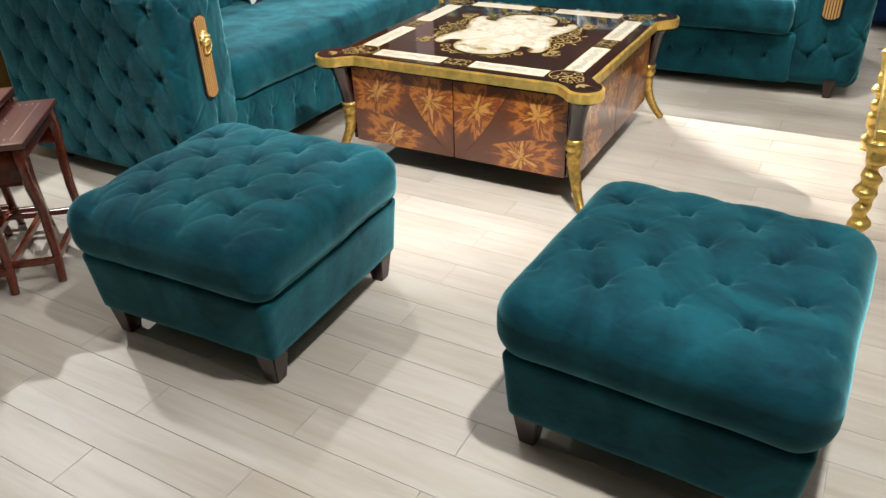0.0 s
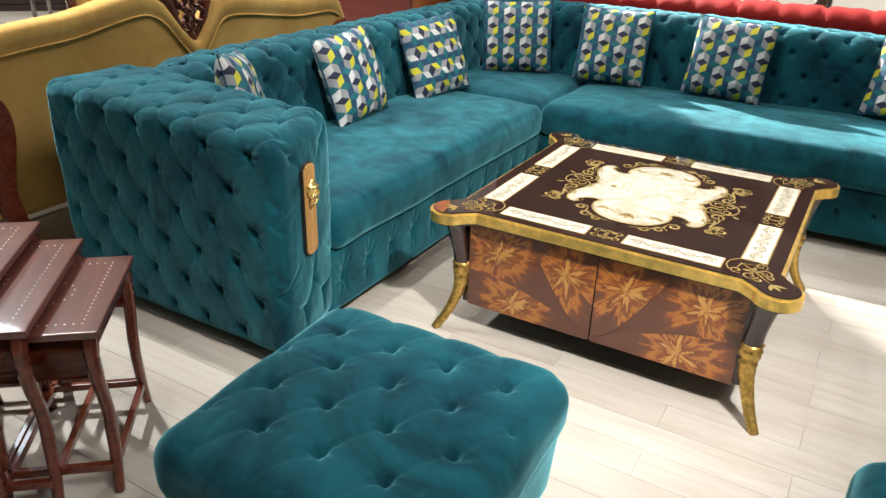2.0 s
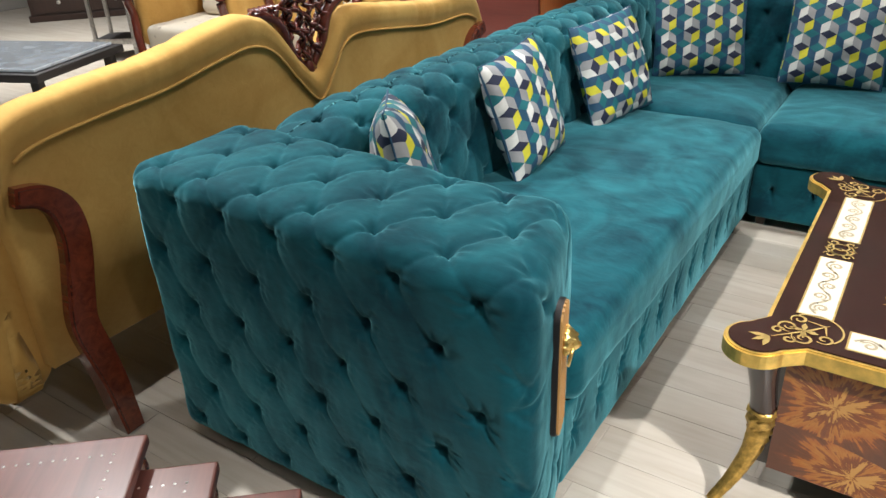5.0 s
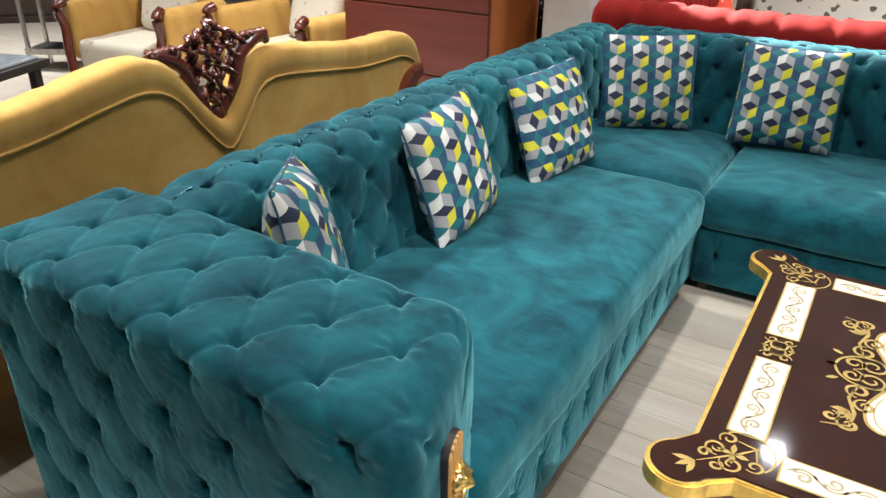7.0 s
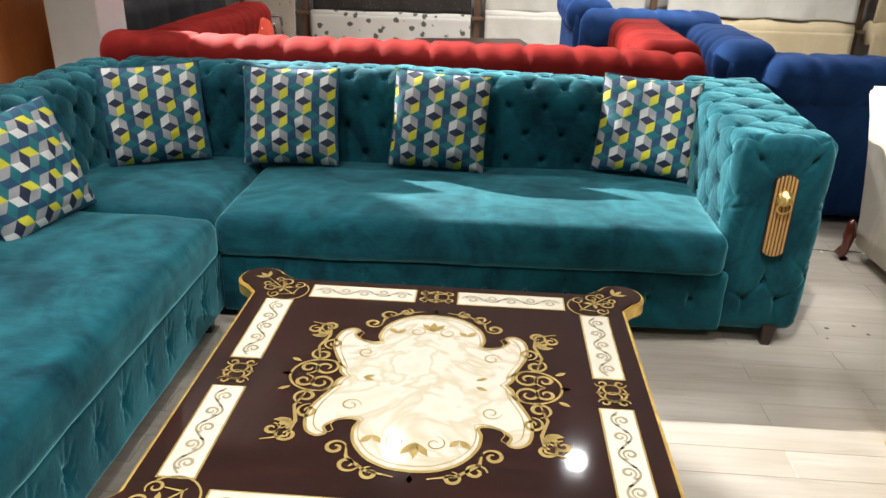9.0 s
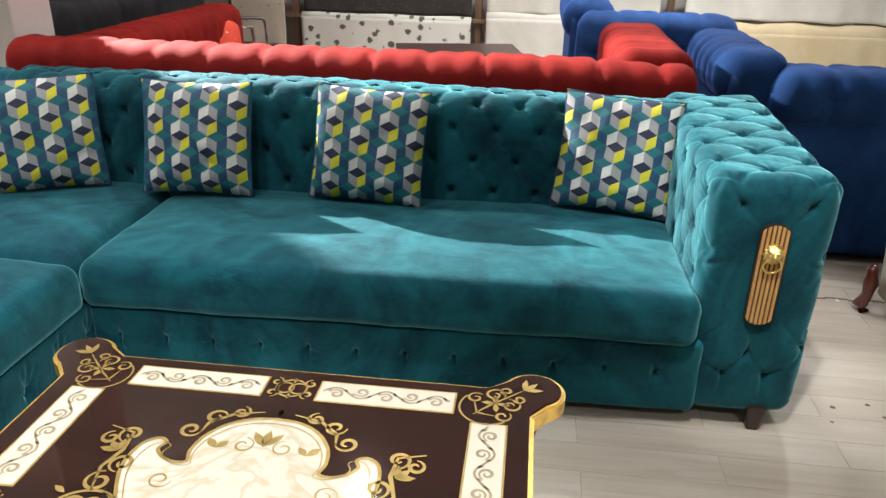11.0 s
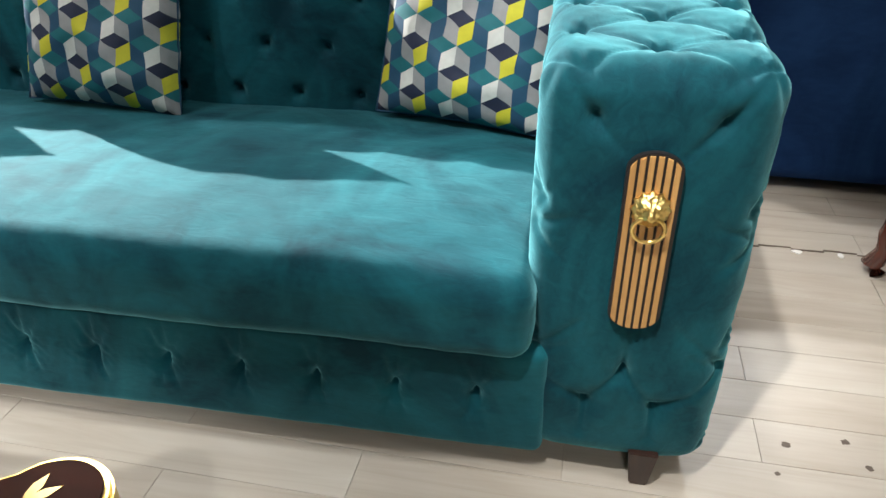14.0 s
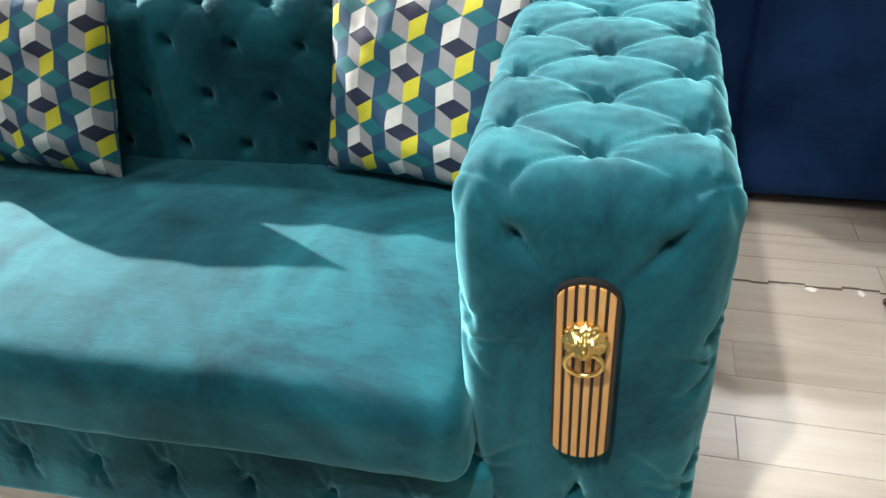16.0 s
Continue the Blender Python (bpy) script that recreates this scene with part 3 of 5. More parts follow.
def cushion_face(size, spin, seed, flip):
    """Flat print of hexagons, each of three lozenges, cut to the cushion's square."""
    bm = bmesh.new()
    w = 0.066
    s = w / math.sqrt(3)
    row = 1.5 * s
    n = int(size / w) + 4
    sub = 3
    tints = ((NAVY, GREY, YELLOW), (TEALP, INK, WHITE), (TEALP, GREY, INK))
    hexes = [(math.cos(math.pi / 6 + k * math.pi / 3) * s, math.sin(math.pi / 6 + k * math.pi / 3) * s) for k in range(6)]
    turn = Matrix.Rotation(radians(spin), 3, "Z")
    for j in range(-n, n + 1):
        for i in range(-n, n + 1):
            cx, cy = (i + 0.5 * (j % 2)) * w + 0.013 * seed, j * row + 0.009 * seed
            if max(abs(cx), abs(cy)) > size * 0.5 * 1.45 + w:
                continue
            kind = (i + (2 if j % 2 else 0) + 0) % 3
            top, left, right = tints[kind]
            c = (cx, cy)
            h = [(cx + a, cy + b) for a, b in hexes]
            for quad, tint in (((c, h[0], h[1], h[2]), top), ((c, h[2], h[3], h[4]), left), ((c, h[4], h[5], h[0]), right)):
                q = [Vector((*p, 0)) for p in quad]
                grid = [[bm.verts.new(turn @ (q[0].lerp(q[1], a / sub).lerp(q[3].lerp(q[2], a / sub), b / sub))) for b in range(sub + 1)] for a in range(sub + 1)]
                for a in range(sub):
                    for b in range(sub):
                        f = bm.faces.new((grid[a][b], grid[a + 1][b], grid[a + 1][b + 1], grid[a][b + 1]))
                        f.material_index = tint
    bmesh.ops.remove_doubles(bm, verts=bm.verts[:], dist=0.0004)
    for nrm in ((1, 0, 0), (-1, 0, 0), (0, 1, 0), (0, -1, 0)):
        bmesh.ops.bisect_plane(bm, geom=bm.verts[:] + bm.edges[:] + bm.faces[:], plane_co=Vector(nrm) * size / 2, plane_no=nrm, clear_outer=True, dist=0.0001)
    side = -1 if flip else 1
    half = size / 2
    for v in bm.verts:
        x, y = v.co.x / half, v.co.y / half
        fat = (max(0.0, 1 - abs(x) ** 2.4) * max(0.0, 1 - abs(y) ** 2.4)) ** 0.55
        pinch = 1 - 0.045 * (1 - abs(y) ** 2) * abs(x) ** 4
        pinch2 = 1 - 0.045 * (1 - abs(x) ** 2) * abs(y) ** 4
        crumple = noise.noise(Vector((x * 2.3 + seed, y * 2.3, side))) * 0.010 + noise.noise(Vector((x * 6 + seed, y * 6, side * 3))) * 0.004
        edge = noise.noise(Vector((x * 5 + seed, y * 5, 0))) * 0.003
        v.co = Vector((x * half * pinch + edge, side * -(0.074 * fat + 1.5 * crumple * fat), y * half * pinch2 + edge))
    if flip:
        bmesh.ops.reverse_faces(bm, faces=bm.faces[:])
    return bm


def throw_cushion(m, spin, seed, label, size=0.412):
    e = thing("throw_cushion", m, label, "cushion", "printed cushions on the sofa")
    lift = Matrix.Translation((0, 0, size / 2))
    part("front_cover", moved(cushion_face(size, spin, seed, False), m=lift), PRINT, e, smooth=True)
    part("back_cover", moved(cushion_face(size, spin, seed, True), m=lift), PRINT, e, smooth=True)
    h = size / 2
    ring = []
    for k in range(64):
        t = k / 16
        a = (t % 1) * 2 - 1
        x, z = ((a, -1), (1, a), (-a, 1), (-1, -a))[int(t)]
        pinch = 1 - 0.045 * (1 - (x if abs(z) == 1 else z) ** 2)
        x, z = (x, z * pinch) if abs(z) == 1 else (x * pinch, z)
        ring.append((x * h, noise.noise(Vector((x * 3 + seed, z * 3, 7))) * 0.004, z * h + h))
    part("seam", sweep(ring + [ring[0]], 0.0028, 6), PRINT[INK], e, "stitched edge seam", True)
    return e


SEAT = 0.490
throw_cushion(pose(-0.845, 2.385, SEAT + 0.01, -14, 0, 128) @ pose(0, 0, 0, 0, 8, 0), 0, 1, "printed cushion turned into the corner by the tufted arm")
throw_cushion(pose(-0.885, 3.13, SEAT - 0.012, -18, 0, 92) @ pose(0, 0, 0, 0, -4, 0), 0, 2, "printed cushion tilted against the tufted backrest")
throw_cushion(pose(-0.835, 3.77, SEAT - 0.02, -18, 0, 76) @ pose(0, 0, 0, 0, -4, 0), 90, 3, "printed cushion with its blocks lying in level bands")
throw_cushion(pose(-0.742, 4.453, SEAT, -14, 0, 24) @ pose(0, 0, 0, 0, -2, 0), 0, 4, "printed cushion set across the sofa's corner")
throw_cushion(pose(-0.197, 4.505, SEAT, -15, 0, 3) @ pose(0, 0, 0, 0, 0, 0), 0, 5, "printed cushion propped upright against the backrest")
throw_cushion(pose(0.424, 4.53, SEAT, -15, 0, 0) @ pose(0, 0, 0, 0, 3, 0), 0, 6, "printed cushion propped upright against the backrest")
throw_cushion(pose(1.298, 4.585, SEAT, -15, 0, -6) @ pose(0, 0, 0, 0, 3, 0), 0, 7, "printed cushion leaning beside the tufted arm")

# ---- coffee table ----


def burst_material():
    """Veneer cut into jagged petals round each piece's own centre."""
    m, nt, b = nodes_of("marquetry_veneer")
    tc = nt.nodes.new("ShaderNodeTexCoord")
    info = nt.nodes.new("ShaderNodeObjectInfo")
    length = nt.nodes.new("ShaderNodeVectorMath")
    length.operation = "LENGTH"
    nt.links.new(tc.outputs["Object"], length.inputs[0])
    norm = nt.nodes.new("ShaderNodeVectorMath")
    norm.operation = "NORMALIZE"
    nt.links.new(tc.outputs["Object"], norm.inputs[0])
    shift = nt.nodes.new("ShaderNodeVectorMath")
    shift.operation = "ADD"
    nt.links.new(norm.outputs[0], shift.inputs[0])
    nt.links.new(info.outputs["Random"], shift.inputs[1])
    def maths(op, a, bb):
        n = nt.nodes.new("ShaderNodeMath")
        n.operation = op
        for k, v in enumerate((a, bb)):
            if isinstance(v, (int, float)):
                n.inputs[k].default_value = v
            else:
                nt.links.new(v, n.inputs[k])
        return n.outputs[0]
    coarse = noise_of(nt, shift.outputs[0], 2.6, 2.0, 0.6)
    wave = noise_of(nt, tc.outputs["Object"], 30.0, 3.0, 0.6)
    grain = noise_of(nt, shift.outputs[0], 24.0, 2.0)
    value = maths("ADD", maths("DIVIDE", length.outputs["Value"], 0.150), maths("MULTIPLY", maths("SUBTRACT", coarse, 0.5), 1.7))
    value = maths("ADD", value, maths("MULTIPLY", maths("SUBTRACT", wave, 0.5), 0.55))
    value = maths("ADD", value, maths("MULTIPLY", maths("SUBTRACT", grain, 0.5), 0.48))
    col = ramp(nt, value, ((0.0, (0.48, 0.24, 0.06)), (0.17, (0.46, 0.21, 0.045)), (0.20, (0.14, 0.034, 0.010)), (0.40, (0.21, 0.055, 0.012)), (0.46, (0.40, 0.155, 0.026)), (0.64, (0.33, 0.095, 0.014)), (0.69, (0.15, 0.042, 0.013)), (0.95, (0.095, 0.028, 0.012))))
    nt.links.new(col, b.inputs["Base Color"])
    b.inputs["Roughness"].default_value = 0.28
    b.inputs["Coat Weight"].default_value = 0.5
    b.inputs["Coat Roughness"].default_value = 0.1
    bump(nt, b, wave, 0.05, 0.001)
    return m


MARQUETRY = burst_material()
table = thing("coffee_table", pose(0.524, 2.930, 0, 0, 0, 0.1) @ Matrix.Diagonal((1.072, 1.055, 1, 1)), "ornate coffee table with inlaid gloss top, marquetry apron, gilt legs", "coffee table")
TX, TY, TZ = 0.490, 0.480, 0.478


def top_outline(grow=0.0):
    """The top with a round ear at each corner."""
    out = []
    for sx, sy, a0 in ((1, 1, 0), (-1, 1, 90), (-1, -1, 180), (1, -1, 270)):
        cx, cy, r = sx * (TX + 0.006), sy * (TY + 0.006), 0.058 + grow
        neck = 0.088
        first = (sx * (TX + grow), sy * (TY - neck)) if a0 in (0, 180) else (sx * (TX - neck), sy * (TY + grow))
        last = (sx * (TX - neck), sy * (TY + grow)) if a0 in (0, 180) else (sx * (TX + grow), sy * (TY - neck))
        out.append(first)
        for k in range(21):
            a = radians(a0 - 62 + 214 * k / 20)
            out.append((cx + math.cos(a) * r, cy + math.sin(a) * r))
        out.append(last)
    return out


part("gilt_rim", slab(top_outline(0.007), 0.437, 0.4745, 0.004), GOLD, table, "bronze-gold moulded rim")
top = part("tabletop", slab(top_outline(-0.002), 0.470, TZ, 0.0015), ROSEWOOD, table, "dark gloss veneer top")
part("moulding", slab(top_outline(-0.012), 0.424, 0.439), ROSEWOOD, table, "dark cove moulding")


def ribbon(points, width, z, taper=True):
    """A flat strip of inlay along a line in the plan."""
    bm = bmesh.new()
    pts = [Vector((p[0], p[1])) for p in points]
    rows = []
    n = len(pts)
    for k, p in enumerate(pts):
        d = pts[min(k + 1, n - 1)] - pts[max(k - 1, 0)]
        d = d.normalized() if d.length > 0 else Vector((1, 0))
        w = width * (0.35 + 0.65 * math.sin(math.pi * min(1, max(0, k / (n - 1))))) if taper else width
        s = Vector((-d.y, d.x)) * w / 2
        rows.append([bm.verts.new((*(p + s), z)), bm.verts.new((*(p - s), z))])
    for a, b in zip(rows, rows[1:]):
        bm.faces.new((a[0], a[1], b[1], b[0]))
    bmesh.ops.recalc_face_normals(bm, faces=bm.faces[:])
    for f in bm.faces:
        if f.normal.z < 0:
            f.normal_flip()
    return bm


def spiral(cx, cy, r, start, turns, grow=0.25):
    n = int(26 * abs(turns)) + 6
    out = []
    for k in range(n + 1):
        t = k / n
        a = radians(start) + 2 * math.pi * turns * t
        q = r * (1 - (1 - grow) * t)
        out.append((cx + math.cos(a) * q, cy + math.sin(a) * q))
    return out


def leaf(cx, cy, length, angle, width=0.4):
    a = radians(angle)
    d, s = Vector((math.cos(a), math.sin(a))), Vector((-math.sin(a), math.cos(a)))
    pts = [(0, 0), (0.3, 0.8 * width / 2), (0.6, width / 2), (1, 0), (0.6, -width / 2), (0.3, -0.8 * width / 2)]
    return [(cx + (d.x * u + s.x * v) * length, cy + (d.y * u + s.y * v) * length) for u, v in pts]


def flat(outline, z):
    bm = bmesh.new()
    f = bm.faces.new([bm.verts.new((x, y, z)) for x, y in outline])
    if f.normal.z < 0:
        f.normal_flip()
    bmesh.ops.triangulate(bm, faces=bm.faces[:])
    f = None
    for g in bm.faces:
        g.normal_update()
        if g.normal.z < 0:
            g.normal_flip()
    return bm


Z1, Z2, Z3 = TZ + 0.0006, TZ + 0.0012, TZ + 0.0018
# ivory bands along the edges, each with a gold line and a vine
BX, BY, BW = 0.410, 0.412, 0.066


def band(cx, cy, length, along_x):
    bm = moved(rounded((length, BW + 0.008, 0.0012), 0.0004, 1), 0, 0, TZ)
    ob = part("inlay_band", bm, INLAY_GOLD, table, "ivory inlay band with grey vine scrolls", m=pose(cx, cy, 0, 0, 0, 0 if along_x else 90))
    part("ivory_strip", moved(rounded((length - 0.008, BW, 0.0012), 0.0004, 1), 0, 0, TZ + 0.0006), IVORY, ob)
    vine = bmesh.new()
    n = 5
    step = (length - 0.03) / n
    wave = [(-length / 2 + 0.012 + (length - 0.024) * k / 80, 0.016 * math.sin(math.pi * n * k / 80)) for k in range(81)]
    join_bm(vine, ribbon(wave, 0.005, TZ + 0.0016, False))
    for k in range(n):
        x = -length / 2 + 0.015 + (k + 0.5) * step
        s = 1 if k % 2 else -1
        join_bm(vine, ribbon(spiral(x, 0.006 * s, 0.015, 200 * s, 1.3 * s), 0.0065, TZ + 0.0016))
        join_bm(vine, flat(leaf(x + 0.014, -0.014 * s, 0.016, 60 * s), TZ + 0.0016))
        join_bm(vine, flat(leaf(x - 0.012, -0.012 * s, 0.014, 120 * s), TZ + 0.0016))
    tagged(part("vine", vine, VINE, ob), kind="stuff")


VINE = plain("vine_ink", (0.30, 0.25, 0.16), 0.4, 0.2)
for s in (-1, 1):
    for side in (-1, 1):
        band(s * 0.197, side * BY, 0.285, True)
        band(side * BX, s * 0.205, 0.298, False)


def motif(label, strips, leaves, m, width=0.006, extra=()):
    bm = bmesh.new()
    for p in strips:
        join_bm(bm, ribbon(p, width, Z2))
    for l in leaves:
        join_bm(bm, flat(l, Z2))
    for o in extra:
        join_bm(bm, ribbon(o, width * 0.7, Z2, False))
    return tagged(part("gold_inlay", bm, INLAY_GOLD, table, label, m=m), kind="stuff")


def circle(cx, cy, r, n=40, a0=0, a1=360):
    return [(cx + math.cos(radians(a0 + (a1 - a0) * k / n)) * r, cy + math.sin(radians(a0 + (a1 - a0) * k / n)) * r) for k in range(n + 1)]


for side, turn in (((BX, 0), 90), ((-BX, 0), 90), ((0, BY), 0), ((0, -BY), 0)):
    strips = [circle(0, 0, 0.030), circle(0.014, 0, 0.018), circle(-0.014, 0, 0.018)]
    strips += [spiral(sx * 0.036, sy * 0.020, 0.014, 90 * sy, 1.1 * sx * sy) for sx in (1, -1) for sy in (1, -1)]
    motif("gold interlaced rosette inlay", strips, [leaf(0, s * 0.018, 0.02, 90 * s) for s in (1, -1)], pose(*side, 0, 0, 0, turn), 0.006)
for sx, sy in ((1, 1), (-1, 1), (-1, -1), (1, -1)):
    a = math.degrees(math.atan2(sy, sx))
    m = pose(sx * 0.412, sy * 0.414, 0, 0, 0, a)
    strips = [spiral(0.030, 0.024, 0.022, -60, 1.3), spiral(0.030, -0.024, 0.022, 60, -1.3), spiral(-0.008, 0.040, 0.018, 0, 1.2), spiral(-0.008, -0.040, 0.018, 0, -1.2), [(-0.05, 0), (0.0, 0.003), (0.085, 0)],
              spiral(0.058, 0.018, 0.014, 200, -1.1), spiral(0.058, -0.018, 0.014, 160, 1.1), [(-0.02, 0.03), (-0.04, 0), (-0.02, -0.03)]]
    leaves = [leaf(0.088, 0, 0.042, q, 0.30) for q in (-38, 0, 38)] + [leaf(0.01, 0, 0.03, q) for q in (50, -50, 130, -130)]
    motif("gold scroll and tulip corner inlay", strips, leaves, m, 0.006, [circle(-0.012, 0, 0.056, 40, 95, 265)])


def mirrored(quarter):
    """A closed line from its quarter in the first quadrant, from (0, top) to (side, 0)."""
    q = quarter
    return q + [(x, -y) for x, y in q[::-1][1:]] + [(-x, -y) for x, y in q[1:]] + [(-x, y) for x, y in q[::-1][1:-1]]


QUARTER = [(0, 0.300), (0.045, 0.294), (0.088, 0.270), (0.118, 0.228), (0.126, 0.185), (0.120, 0.158), (0.140, 0.152), (0.165, 0.160), (0.185, 0.182), (0.178, 0.203), (0.196, 0.212), (0.218, 0.196), (0.227, 0.160), (0.224, 0.120), (0.210, 0.082), (0.194, 0.045), (0.190, 0.018), (0.176, 0.0)]
smooth_q = [(p.x, p.y) for p in curve_points([(x, y, 0) for x, y in QUARTER], 5)]
outline = mirrored(smooth_q)
medal = part("ivory_medallion", flat(outline, Z1), MARBLE, table, "ivory shaped medallion with gold outline", m=pose(0.005, 0.005, 0))
bm = ribbon(outline + [outline[0]], 0.007, Z2, False)
part("gold_outline", bm, INLAY_GOLD, medal)
bm = ribbon([(x * 0.93, y * 0.95) for x, y in outline + [outline[0]]], 0.0022, Z2, False)
for sy in (1, -1):
    for q in (-35, 0, 35):
        join_bm(bm, flat(leaf(0, sy * 0.215, 0.05, 90 * sy + q, 0.34), Z2))
    for sx in (1, -1):
        join_bm(bm, ribbon(spiral(sx * 0.038, sy * 0.215, 0.022, 90, 1.2 * sx * sy), 0.004, Z2))
        join_bm(bm, flat(leaf(sx * 0.085, sy * 0.20, 0.034, 90 * sy - 40 * sx * sy, 0.5), Z2))
        join_bm(bm, flat(leaf(sx * 0.085, sy * 0.20, 0.030, 90 * sy + 40 * sx * sy, 0.5), Z2))
        join_bm(bm, ribbon(spiral(sx * 0.145, sy * 0.105, 0.022, 0, 1.3 * sx * sy), 0.004, Z2))
        join_bm(bm, flat(leaf(sx * 0.11, sy * 0.012, 0.03, 90 - 90 * sx + 25 * sy, 0.4), Z2))
tagged(part("gold_sprays", bm, INLAY_GOLD, medal), kind="stuff")
for sx in (1, -1):
    strips, leaves, extra = [], [], [circle(sx * 0.235, 0, 0.062, 40, -150 if sx > 0 else 30, 150 if sx > 0 else 330)]
    for sy in (1, -1):
        strips += [spiral(sx * 0.225, sy * 0.030, 0.030, 90 * sy, 1.4 * sx * sy), spiral(sx * 0.262, sy * 0.026, 0.024, -90 * sy, -1.3 * sx * sy), spiral(sx * 0.245, sy * 0.085, 0.026, 90 * sy, -1.3 * sx * sy),
                   spiral(sx * 0.228, sy * 0.135, 0.024, -90 * sy, 1.3 * sx * sy), spiral(sx * 0.252, sy * 0.215, 0.024, -100 * sy, 1.2 * sx * sy), spiral(sx * 0.285, sy * 0.200, 0.018, 90, -1.2 * sx * sy),
                   [(sx * 0.245, sy * 0.06), (sx * 0.26, sy * 0.12), (sx * 0.245, sy * 0.17), (sx * 0.25, sy * 0.22), (sx * 0.30, sy * 0.235)]]
        leaves += [leaf(sx * 0.255, sy * 0.165, 0.036, 90 - 90 * sx + 50 * sy * sx + k, 0.4) for k in (-40, 0, 40)] + [leaf(sx * 0.285, sy * 0.05, 0.03, 90 - 90 * sx + 30 * sy * sx, 0.4), leaf(sx * 0.29, 0, 0.028, 90 - 90 * sx, 0.4)]
    motif("gold openwork scroll inlay", strips, leaves, pose(0.005, 0.005, 0), 0.0085, extra)
    strips = []
    for sy in (1, -1):
        strips += [spiral(sx * 0.150, sy * 0.245, 0.022, 180 if sx > 0 else 0, 1.3 * sx * sy), spiral(sx * 0.118, sy * 0.290, 0.022, 0, -1.2 * sx * sy), spiral(sx * 0.075, sy * 0.312, 0.018, 90, 1.2 * sx * sy), [(sx * 0.13, sy * 0.235), (sx * 0.125, sy * 0.27), (sx * 0.085, sy * 0.305), (sx * 0.03, sy * 0.318)]]
    motif("gold running scroll inlay", strips, [leaf(0, sy * 0.31, 0.022, 90 * sy, 0.5) for sy in (1, -1)], pose(0.005, 0.005, 0), 0.0085)

# apron: veneer pieces on four sloping sides
AX, AY, AZ0, AZ1 = 0.464, 0.454, 0.105, 0.428


def veneers(half, m):
    """Six shaped veneers on one side; local frame: x along, z up, facing -y."""
    h = AZ1 - AZ0
    arc1 = [(0.004 + (half * 0.52) * t, 0.012 + (h - 0.012) * t ** 1.45) for t in [k / 10 for k in range(11)]]
    arc2 = [(0.004 + (half - 0.004) * t, 0.012 + (h * 0.40) * math.sin(t * math.pi / 2.0) ** 0.9) for t in [k / 10 for k in range(11)]]
    inner = [(0.002, 0.002)] + arc1[1:] + [(0.002, h)]
    outer = arc1[::-1] + arc2[1:] + [(half, h)]
    lower = [(0.006, 0.0)] + arc2 + [(half, 0.0)]
    for s in (1, -1):
        for shape, centre in ((inner, (half * 0.22, h * 0.68)), (outer, (half * 0.76, h * 0.70)), (lower, (half * 0.62, h * 0.16))):
            out = [((x - centre[0]) * s * 0.995, z - centre[1]) for x, z in shape]
            bm = bmesh.new()
            fr = [bm.verts.new((x, -0.004, z)) for x, z in out]
            bk = [bm.verts.new((x, 0.0, z)) for x, z in out]
            bm.faces.new(fr)
            bm.faces.new(bk[::-1])
            for i in range(len(out)):
                bm.faces.new((fr[i], bk[i], bk[(i + 1) % len(out)], fr[(i + 1) % len(out)]))
            bmesh.ops.recalc_face_normals(bm, faces=bm.faces[:])
            part("veneer", bm, MARQUETRY, apron, "", m=m @ pose(s * centre[0], 0, AZ0 + centre[1]))


bm = bmesh.new()
bmesh.ops.create_cube(bm, size=1)
for v in bm.verts:
    k = 1.0 if v.co.z > 0 else 0.985
    v.co = Vector((v.co.x * 2 * AX * k, v.co.y * 2 * AY * k, AZ0 + (AZ1 - AZ0) * (v.co.z + 0.5)))
apron = part("apron", bm, ROSEWOOD, table, "flower-burst marquetry apron")
veneers(AX - 0.03, pose(0, -AY - 0.0005, 0))
veneers(AX - 0.03, pose(0, AY + 0.0005, 0, 0, 0, 180))
veneers(AY - 0.03, pose(AX + 0.0005, 0, 0, 0, 0, 90))
veneers(AY - 0.03, pose(-AX - 0.0005, 0, 0, 0, 0, -90))


def table_leg(sx, sy):
    k = 0.7071
    path = curve_points([(0.0, 0, 0.432), (-0.012, 0, 0.36), (-0.026, 0, 0.27), (-0.024, 0, 0.17), (0.014, 0, 0.07), (0.062, 0, 0.0)], 8)
    rad = [0.040 - 0.030 * min(1, (j / (len(path) - 1)) ** 0.6) + 0.006 * math.exp(-((j / (len(path) - 1) - 0.45) / 0.12) ** 2) for j in range(len(path))]
    turn = math.degrees(math.atan2(sy, sx))
    m = pose(sx * (TX - 0.008), sy * (TY - 0.008), 0, 0, 0, turn)
    cut = 16
    leg = part("leg", sweep(path[:cut + 2], rad[:cut + 2], 14), ROSEWOOD, table, "curved dark leg with carved gilt lower half", True, m)
    low = sweep(path[cut:], [r * 1.06 + 0.001 for r in rad[cut:]], 22)
    for v in low.verts:
        c = min(path, key=lambda q: (q - v.co).length)
        d = v.co - c
        if d.length > 1e-6:
            a = math.atan2(d.y, d.x)
            v.co += d.normalized() * (0.0026 * math.sin(a * 9) + 0.0034 * math.sin(v.co.z * 260 + a * 2) * (1 if v.co.z > 0.16 else 0.15))
    part("gilt_sabot", low, SABOT, leg, "carved gilt leaf mount", True)


for sx in (1, -1):
    for sy in (1, -1):
        table_leg(sx, sy)

# ---- nest of tables ----
def stud_row(a, b, step, z):
    n = max(1, int(math.dist(a, b) / step))
    return [(a[0] + (b[0] - a[0]) * k / n, a[1] + (b[1] - a[1]) * k / n, z) for k in range(n + 1)]


